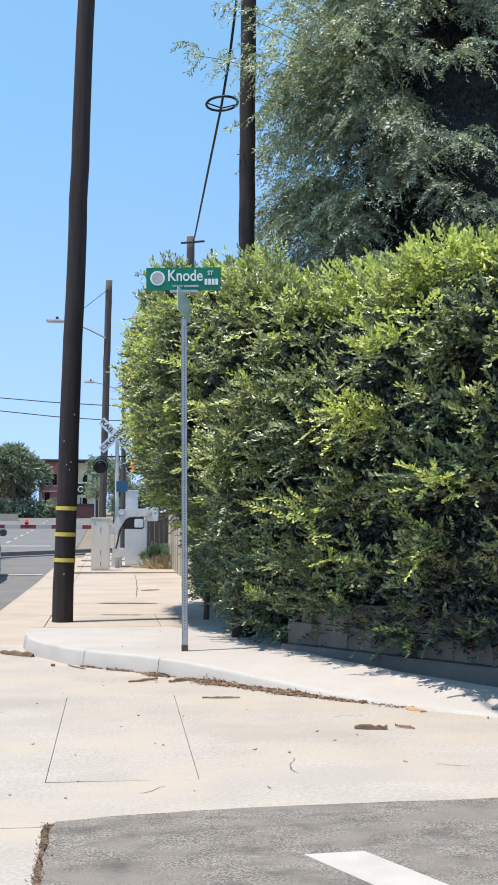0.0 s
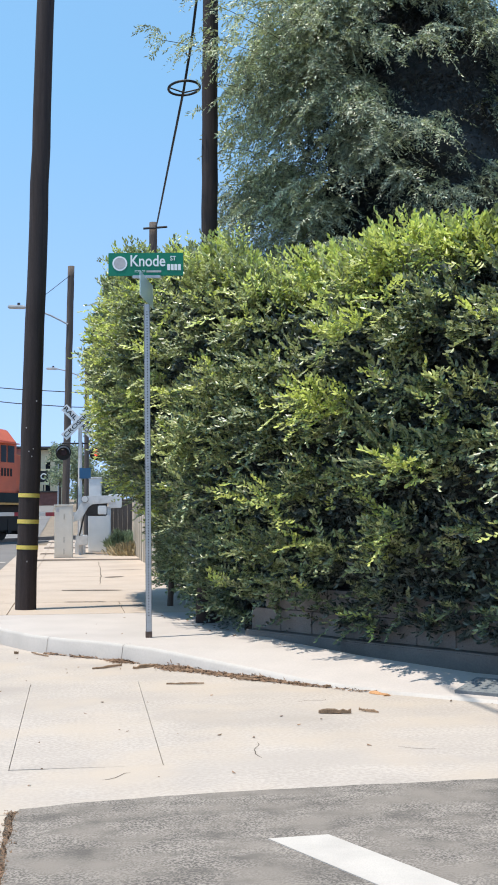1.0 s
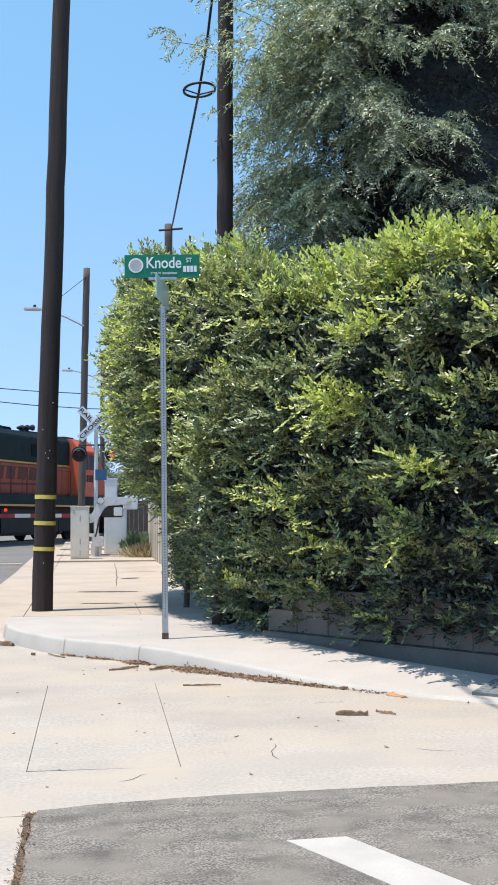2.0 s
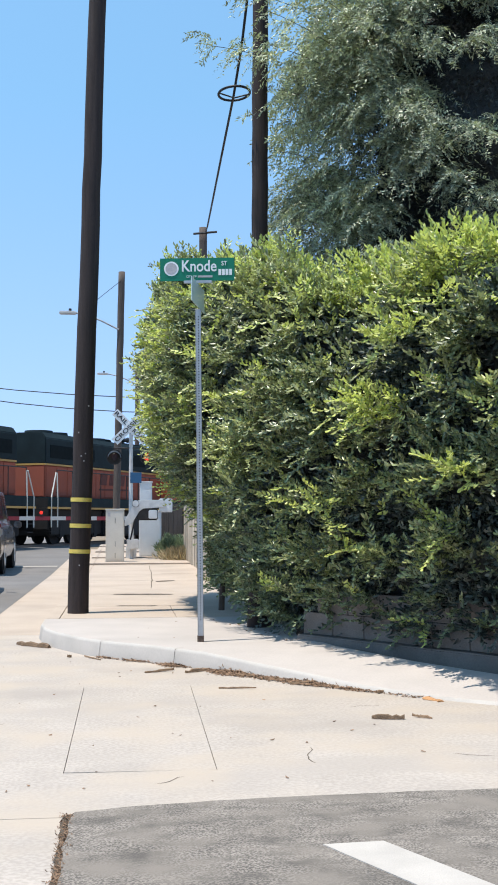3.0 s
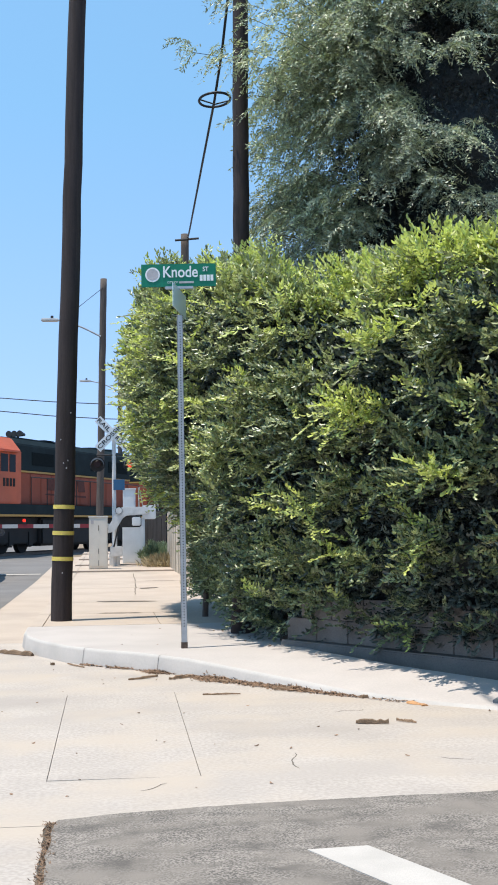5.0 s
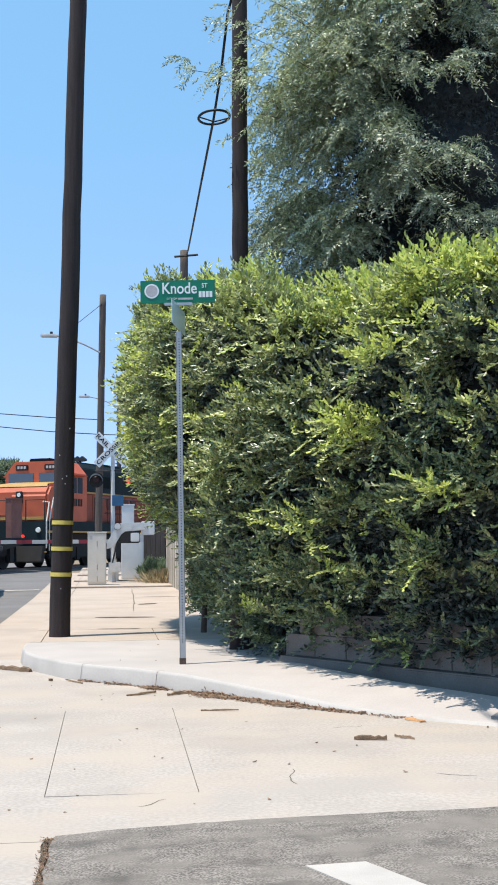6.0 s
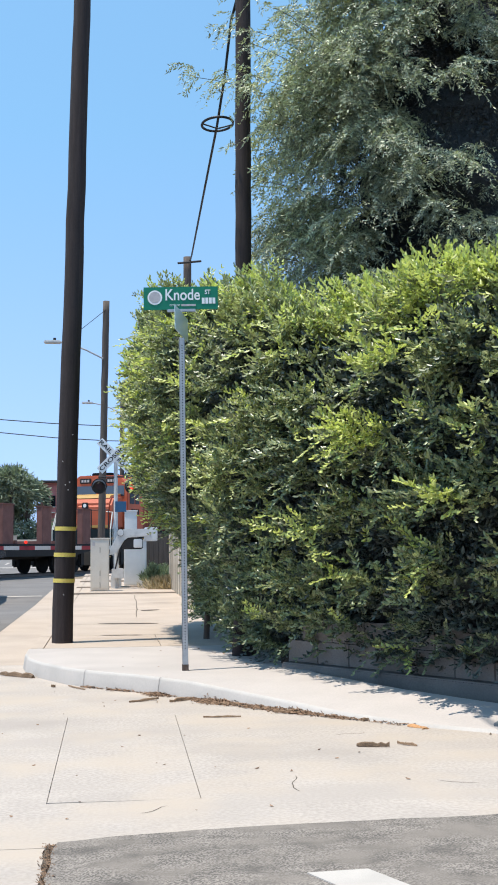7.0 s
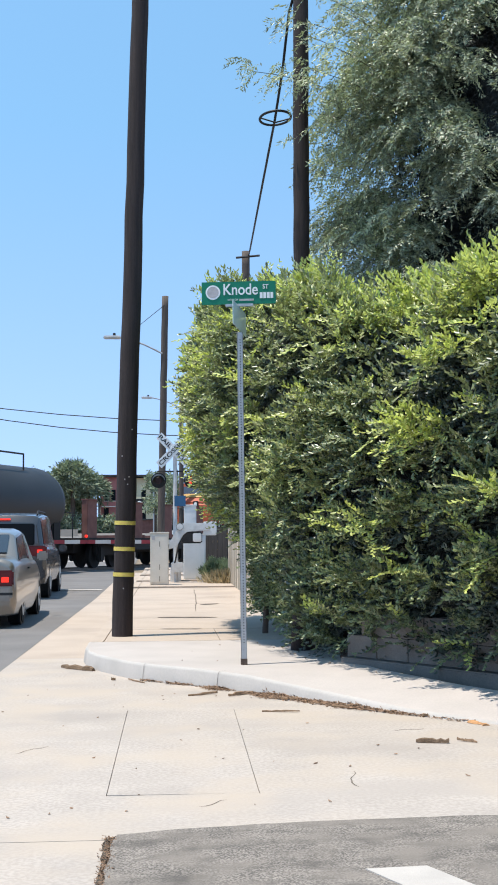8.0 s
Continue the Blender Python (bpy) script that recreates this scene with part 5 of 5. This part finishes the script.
def palm(x, y, z, h, label, seed):
    t = thing("palm_tree", label, "tree", pose(x, y, z))
    part("trunk", cyl(bmesh.new(), (0, 0, 0), (0, 0, h), .3, .22, 10), BARK, t)
    r5 = np.random.default_rng(seed)
    n = 130
    a = r5.uniform(0, 2 * np.pi, n)
    e = r5.uniform(-.5, 1.3, n)
    d = np.stack([np.cos(a) * np.cos(e), np.sin(a) * np.cos(e), np.sin(e)], -1)
    m = 14
    tt = np.linspace(.3, 1, m)
    base = np.array([0, 0, h]) + d[:, None] * (tt * 2.3)[None, :, None] - np.array([0, 0, 1]) * (tt ** 2 * .9)[None, :, None]
    al = unit(d[:, None] * .7 + r5.normal(0, .55, (n, m, 3)) + np.array([0, 0, -.25]))
    sd = np.cross(al, r5.normal(0, 1, (n, m, 3)))
    leaf_mesh("crown", base.reshape(-1, 3), al.reshape(-1, 3), sd.reshape(-1, 3), r5.uniform(.5, 1.0, n * m), np.full(n * m, .12), FAR_LEAF, t)


Z3 = ground_z(130)
palm(-9.9, 126.5, Z3, 5.9, "shaggy distant palm beside a grove", 2)
palm(-8.4, 128, Z3, 4.7, "shaggy distant palm beside a grove", 3)
clump_tree("tree", -10.0, 131, Z3, 5.4, 2.3, "distant broad green tree beyond the crossing", 4, 2600)
clump_tree("tree", -12.6, 127, Z3, 6.4, 2.6, "distant broad green tree beyond the crossing", 5, 2600)
clump_tree("tree", -15.5, 131, Z3, 5.8, 2.6, "distant broad green tree beyond the crossing", 6, 2600)
clump_tree("tree", -1.2, 117, ground_z(117), 6.6, 1.0, "distant slender green tree before a building", 7, 1300, .35)
for k, (x, y) in enumerate(((1.2, 112), (3.0, 109), (4.6, 113))):
    clump_tree("tree", x, y, ground_z(y) - .5, 4.2, 1.5, "distant low green tree at the roadside", 60 + k, 1800, .4)
clump_tree("tree", .6, 100, ground_z(100), 7.2, 2.0, "green tree beside the street", 8, 2400, .4)
for k in range(11):
    x = -17 + k * 1.25
    n = 420
    r6 = np.random.default_rng(40 + k)
    p = np.stack([x + r6.normal(0, .5, n), 126 + r6.normal(0, .5, n), Z3 - .1 + r6.uniform(0, 1.9, n) * r6.uniform(.6, 1.1, n)], -1)
    a = unit(r6.normal(0, 1, (n, 3)))
    tagged(leaf_mesh("shrub", p, a, np.cross(a, r6.normal(0, 1, (n, 3))), r6.uniform(.2, .5, n), r6.uniform(.1, .22, n), FAR_LEAF),
           "dark green clipped shrub along the far verge", "shrub", "far shrubs")

STUCCO_RED = mat("stucco_red", (0.60, 0.22, 0.20), 0.9, scale=1, vary=0.12)
STUCCO_CREAM = mat("stucco_cream", (0.74, 0.64, 0.44), 0.9, scale=1, vary=0.1)
STUCCO_WHITE = mat("stucco_white", (0.7, 0.68, 0.66), 0.9, scale=1, vary=0.06)
ROOF_DARK = mat("roof_dark", (0.06, 0.055, 0.05), 0.8, vary=0.2)
bl = thing("apartment_building", "distant red and cream stucco building with flat dark eaves", "building", pose(-7.2, 131, Z3 - .5))
part("wall", slab(0, 1.7, 0, 8, 0, 6.5, .02), STUCCO_RED, bl, "red stucco bay")
part("wall", slab(1.7, 6.4, .3, 8, 0, 6.4, .02), STUCCO_CREAM, bl, "cream stucco wall")
part("wall", slab(-.35, 0, .6, 8, 0, 4.2, .02), STUCCO_WHITE, bl, "white stucco return")
part("roof", slab(-.9, 6.8, -.7, 8.4, 6.5, 6.72, .02), ROOF_DARK, bl)
for x, z in ((.35, 3.9), (.35, 1.9), (1.1, 3.9), (2.2, 3.8), (2.9, 1.9), (4.4, 3.9), (4.4, 1.9)):
    w = part("window", slab(x, x + .5, -.05 if x < 1.7 else .25, .0 if x < 1.7 else .3, z, z + 1.2, .01), GLASS, bl)
    part("sill", slab(x - .05, x + .55, -.1 if x < 1.7 else .2, .0 if x < 1.7 else .3, z - .08, z), STUCCO_WHITE, w)
part("balcony", slab(.1, 1.6, -.5, 0, 3.2, 3.3), STUCCO_WHITE, bl)
sb = thing("shop_sign", "square dark wall sign with a pale ring mark", "sign", pose(-2.95, 128.6, Z3 + 2.0))
part("board", slab(-.6, .6, 0, .1, -.0, 1.7, .01), STUCCO_CREAM, sb)
part("panel", slab(-.5, .5, -.05, 0, .3, 1.5, .01), BLACK, sb)
bm = bmesh.new()
for k in range(14):
    a0, a1 = .6 + k * .36, .6 + (k + 1) * .36
    cyl(bm, (.28 * math.cos(a0), -.07, .9 + .28 * math.sin(a0)), (.28 * math.cos(a1), -.07, .9 + .28 * math.sin(a1)), .06, .06, 6)
part("ring_mark", bm, SIGN_WHITE, sb)
part("post", slab(-.06, .06, .02, .08, -2.2, 0), STEEL_DARK, sb)
aw = thing("kiosk", "low dark red kiosk beyond the crossing", "kiosk", pose(-2.4, 124, ground_z(124)))
part("body", slab(-.9, 1.2, 0, 2, 0, 1.35, .03), MAROON, aw)
part("roof", slab(-1.0, 1.3, -.15, 2.1, 1.35, 1.5, .02), ROOF_DARK, aw)
tagged(part("sign_pole", cyl(bmesh.new(), (-1.15, 105, ground_z(105)), (-1.15, 105, ground_z(105) + 4.2), .06, .06, 8), GALV), "slim pale steel pole", "pole")
bg = thing("house", "distant low grey house among trees", "house", pose(-13.4, 134, Z3))
part("wall", slab(-2.5, 2.5, 0, 6, 0, 3.2, .02), STUCCO_CREAM, bg)
part("roof", extrude_profile([(-2.9, 3.2), (2.9, 3.2), (0, 4.6)], -.3, 6.3), ROOF_DARK, bg)
# dashed lane line beyond the track
for k in range(9):
    y0 = 70 + k * 5.5
    bm = bmesh.new()
    bm.faces.new([bm.verts.new((x, y, ground_z(y) + .014)) for x, y in ((-5.9, y0), (-5.75, y0), (-5.75, y0 + 2.6), (-5.9, y0 + 2.6))])
    tagged(part("lane_dash", bm, PAINT_WHITE), "white dashed lane mark", "road marking", "lane dashes", "structure")
tagged(poly_slab("verge", [(-13.5, 116), (-8.6, 116), (-9.6, 124), (-9.6, 140), (-13.5, 140)], 1.9, 2.75, CONCRETE_TAN), "raised pale verge at the bend", "verge", kind="structure")

# ---- litter along the kerb ----
STICK = mat("bark_litter", (0.20, 0.13, 0.08), 0.95, scale=30, fine=120, vary=0.4, bump=0.6, random_ob=0.3)
ORANGE_BARK = mat("orange_bark", (0.42, 0.22, 0.10), 0.95, scale=30, vary=0.3, bump=0.5)
LITTER = mat("leaf_litter", (0.185, 0.115, 0.072), 0.95, scale=20, vary=0.3, island=0.5, bump=0)


def stick(x, y, length, width, deg, material_=STICK, h=.02, seed=0):
    r7 = random.Random(seed + round(x * 1000))
    bm = bmesh.new()
    n = 8
    rings = []
    for k in range(n + 1):
        f = k / n
        w0 = width / 2 * r7.uniform(.6, 1.0) * (1.05 - 1.1 * abs(f - .5))
        y0, h0 = r7.uniform(-.2, .2) * width, h * r7.uniform(.5, 1)
        rings.append([bm.verts.new((length * (f - .5), y0 + a * w0, z)) for a, z in ((-1, 0), (-.7, h0 * .8), (.3, h0), (1, 0))])
    for a, c in zip(rings, rings[1:]):
        for q in range(4):
            bm.faces.new((a[q], a[(q + 1) % 4], c[(q + 1) % 4], c[q]))
    bm.faces.new(rings[0])
    bm.faces.new(rings[-1])
    ob = part("bark_strip", bm, material_)
    ob.matrix_world = pose(x, y, .004, 0, r7.uniform(-2, 2), deg)
    tagged(ob, "dry curled strip of bark on the concrete", "bark strip", "bark strips")


stick(-0.886, 12.109, 0.501, 0.100, -46, h=0.050)
stick(0.301, 9.931, 0.272, 0.035, 26, h=0.020)
stick(0.842, 8.861, 0.282, 0.022, -13, h=0.015)
stick(1.450, 9.001, 0.385, 0.035, -11, h=0.020)
stick(1.889, 8.535, 0.190, 0.050, 41, h=0.030)
stick(2.129, 8.210, 0.349, 0.120, -84, ORANGE_BARK, h=0.012)
stick(1.647, 7.401, 0.205, 0.040, -19, h=0.030)
stick(1.870, 7.417, 0.142, 0.020, -44, h=0.020)
stick(-0.277, 10.967, 0.326, 0.020, -61, h=0.015)
stick(1.035, 9.541, 0.273, 0.030, -14, h=0.020)
stick(1.829, 8.730, 0.267, 0.025, -33, h=0.020)
stick(-0.488, 11.080, 0.041, 0.030, -7, h=0.030)
stick(2.301, 8.348, 0.256, 0.020, -55, ORANGE_BARK, h=0.015)
stick(0.618, 9.894, 0.294, 0.030, 41, h=0.030)
r8 = np.random.default_rng(21)
fp = np.array([(-0.4, 11.25), (-0.05, 10.85), (0.25, 10.55), (0.69, 10.0), (1.02, 9.56), (1.4, 9.05), (1.75, 8.6), (2.0, 8.3), (2.35, 7.95)])
cl = np.r_[0, np.cumsum(np.linalg.norm(np.diff(fp, axis=0), axis=1))]
n = 13000
cc = r8.uniform(.15, cl[-1], n)
heap = sum(h_ * np.exp(-((cc - s_) / w_) ** 2) for s_, w_, h_ in ((.35, .12, .3), (.75, .2, .35), (1.25, .16, .7), (1.98, .26, 1.0), (2.5, .22, .6), (2.85, .16, .7), (3.2, .3, .4), (3.8, .3, .15)))
keep = heap ** 1.6 > r8.uniform(.02, .8, n)
cc, heap = cc[keep], heap[keep]
n = len(cc)
off = np.abs(r8.normal(0, .05, n)) * (.4 + heap)
p = np.stack([np.interp(cc, cl, fp[:, 0]) - off * .75 + .02, np.interp(cc, cl, fp[:, 1]) - off * .66 + .02, r8.uniform(.004, .012, n) + np.clip(heap, 0, 1) * .035 * r8.uniform(0, 1, n) * np.exp(-off / .05)], -1)
a = unit(np.stack([r8.normal(0, 1, n), r8.normal(0, 1, n), r8.normal(0, .10, n)], -1))
tagged(leaf_mesh("leaf_litter", p, a, np.cross(a, np.array([0, 0, 1.0]) + r8.normal(0, .35, (n, 3))), r8.uniform(.014, .042, n), r8.uniform(.006, .017, n), LITTER),
       "brown dry leaf litter gathered along the kerb", "leaf litter", kind="stuff")
n = 70
p = np.stack([r8.uniform(-1.4, 3.2, n), r8.uniform(5.5, 13, n), np.full(n, .005)], -1)
p[:, 2] = np.where((p[:, 1] - 10.7 + p[:, 0] * 1.15) > .1, .156, .005)
keep = ~((p[:, 2] > .1) & ((p[:, 0] < -.5) | (p[:, 1] + p[:, 0] * .8 < 11.4)))
p = p[keep]
n = len(p)
a = unit(np.stack([r8.normal(0, 1, n), r8.normal(0, 1, n), np.full(n, .05)], -1))
tagged(leaf_mesh("scattered_leaves", p, a, np.cross(a, np.array([0, 0, 1.0]) + r8.normal(0, .2, (n, 3))), r8.uniform(.012, .04, n), r8.uniform(.007, .018, n), LITTER),
       "small dry leaves scattered over the concrete", "leaf litter", kind="stuff")
n = 60
p = np.stack([r8.uniform(.85, 1.62, n), r8.uniform(10.7, 13.3, n), np.full(n, .1535)], -1)
p = p[p[:, 0] > 1.62 - (p[:, 1] - 10.0) * .25]
n = len(p)
a = unit(np.stack([r8.normal(0, 1, n), r8.normal(0, 1, n), np.full(n, .05)], -1))
tagged(leaf_mesh("fallen_leaves", p, a, np.cross(a, np.array([0, 0, 1.0]) + r8.normal(0, .2, (n, 3))), r8.uniform(.02, .05, n), r8.uniform(.01, .022, n), LITTER),
       "dark fallen leaves on the sidewalk beside the hedge", "leaf litter", kind="stuff")
# dirt and moss in the joint beside the asphalt patch
crack(wander((-.235, 5.2), (-.238, 3.0), 26, .008), .06, .0025, apron)
n = 1500
p = np.stack([-.235 + r8.normal(0, .014, n), r8.uniform(3.0, 5.2, n), r8.uniform(.002, .012, n)], -1)
a = unit(np.stack([r8.normal(0, 1, n), r8.normal(0, 1, n), r8.uniform(0, .6, n)], -1))
tagged(leaf_mesh("joint_debris", p, a, np.cross(a, np.array([0, 0, 1.0]) + r8.normal(0, .3, (n, 3))), r8.uniform(.006, .02, n), r8.uniform(.003, .008, n), LITTER),
       "dirt and dry weeds in the joint beside the asphalt", "debris", kind="stuff")
# tooled joints down the kerb's face
for (x, y), z, ang in (((.46, 10.36), .145, -51), ((-.19, 11.10), .15, -53)):
    bm = bmesh.new()
    prev = None
    for d, zz in ((-.10, z + .0015), (.0, z + .0015), (.0135, z - .005), (.0235, z - .024), (.0415, -.008)):
        cur = [bm.verts.new((w, -d, zz)) for w in (-.0022, .0022)]
        if prev:
            bm.faces.new((prev[0], cur[0], cur[1], prev[1]))
        prev = cur
    bmesh.ops.transform(bm, matrix=pose(x, y, 0, 0, 0, ang), verts=bm.verts)
    part("kerb_joint", bm, WALL_GREY, corner)
# fine cracks in the apron
for x, y, n, d in ((1.02, 6.55, 9, -55), (1.75, 6.3, 7, -20), (1.5, 7.9, 8, 15), (-.9, 7.3, 8, 10), (.15, 5.75, 6, -8)):
    pts = []
    a = radians(d)
    for k in range(n):
        pts.append((x, y))
        a += rd.uniform(-.7, .7)
        x, y = x + .035 * math.cos(a), y + .035 * math.sin(a) * 1.6
    crack(pts, .005, .0012, apron)
# grey dimpled warning panel on the ramp
WARN = mat("warning_panel", (0.16, 0.17, 0.175), 0.8, scale=10, vary=0.15)
wp = thing("tactile_panel", "dark grey tactile warning panel with domes on the ramp", "tactile paving", pose(2.62, 7.96, .046, 0, 0, -43) @ pose(0, 0, 0, 7))
part("panel", slab(0, .9, -.02, .36, -.05, .0, .003), WARN, wp)
bm = bmesh.new()
for i in range(15):
    for j in range(6):
        cyl(bm, (.04 + i * .058, .02 + j * .058, 0), (.04 + i * .058, .02 + j * .058, .006), .013, .009, 6)
tagged(part("domes", bm, WARN, wp), kind="stuff")

# ---- motion of the train ----
# metres by which the tail of the rear locomotive has passed the reference point
ADV = [(0, -44.0), (.5, -40.7), (1, -37.35), (2.5, -27.4), (3, -24.1), (3.5, -20.8), (4, -17.5), (4.5, -14.2), (5, -10.9), (6.5, -1.5), (7, 1.65), (7.5, 4.85), (8, 8.0)]


def motions():
    walk(loco_b, [(t, rail_pose(s + 17.3, 180)) for t, s in ADV])
    walk(loco_a, [(t, rail_pose(s + 17.9)) for t, s in ADV])
    walk(flat, [(t, rail_pose(s - 13.9)) for t, s in ADV])
    walk(tank, [(t, rail_pose(s - 30.35)) for t, s in ADV])


motions()
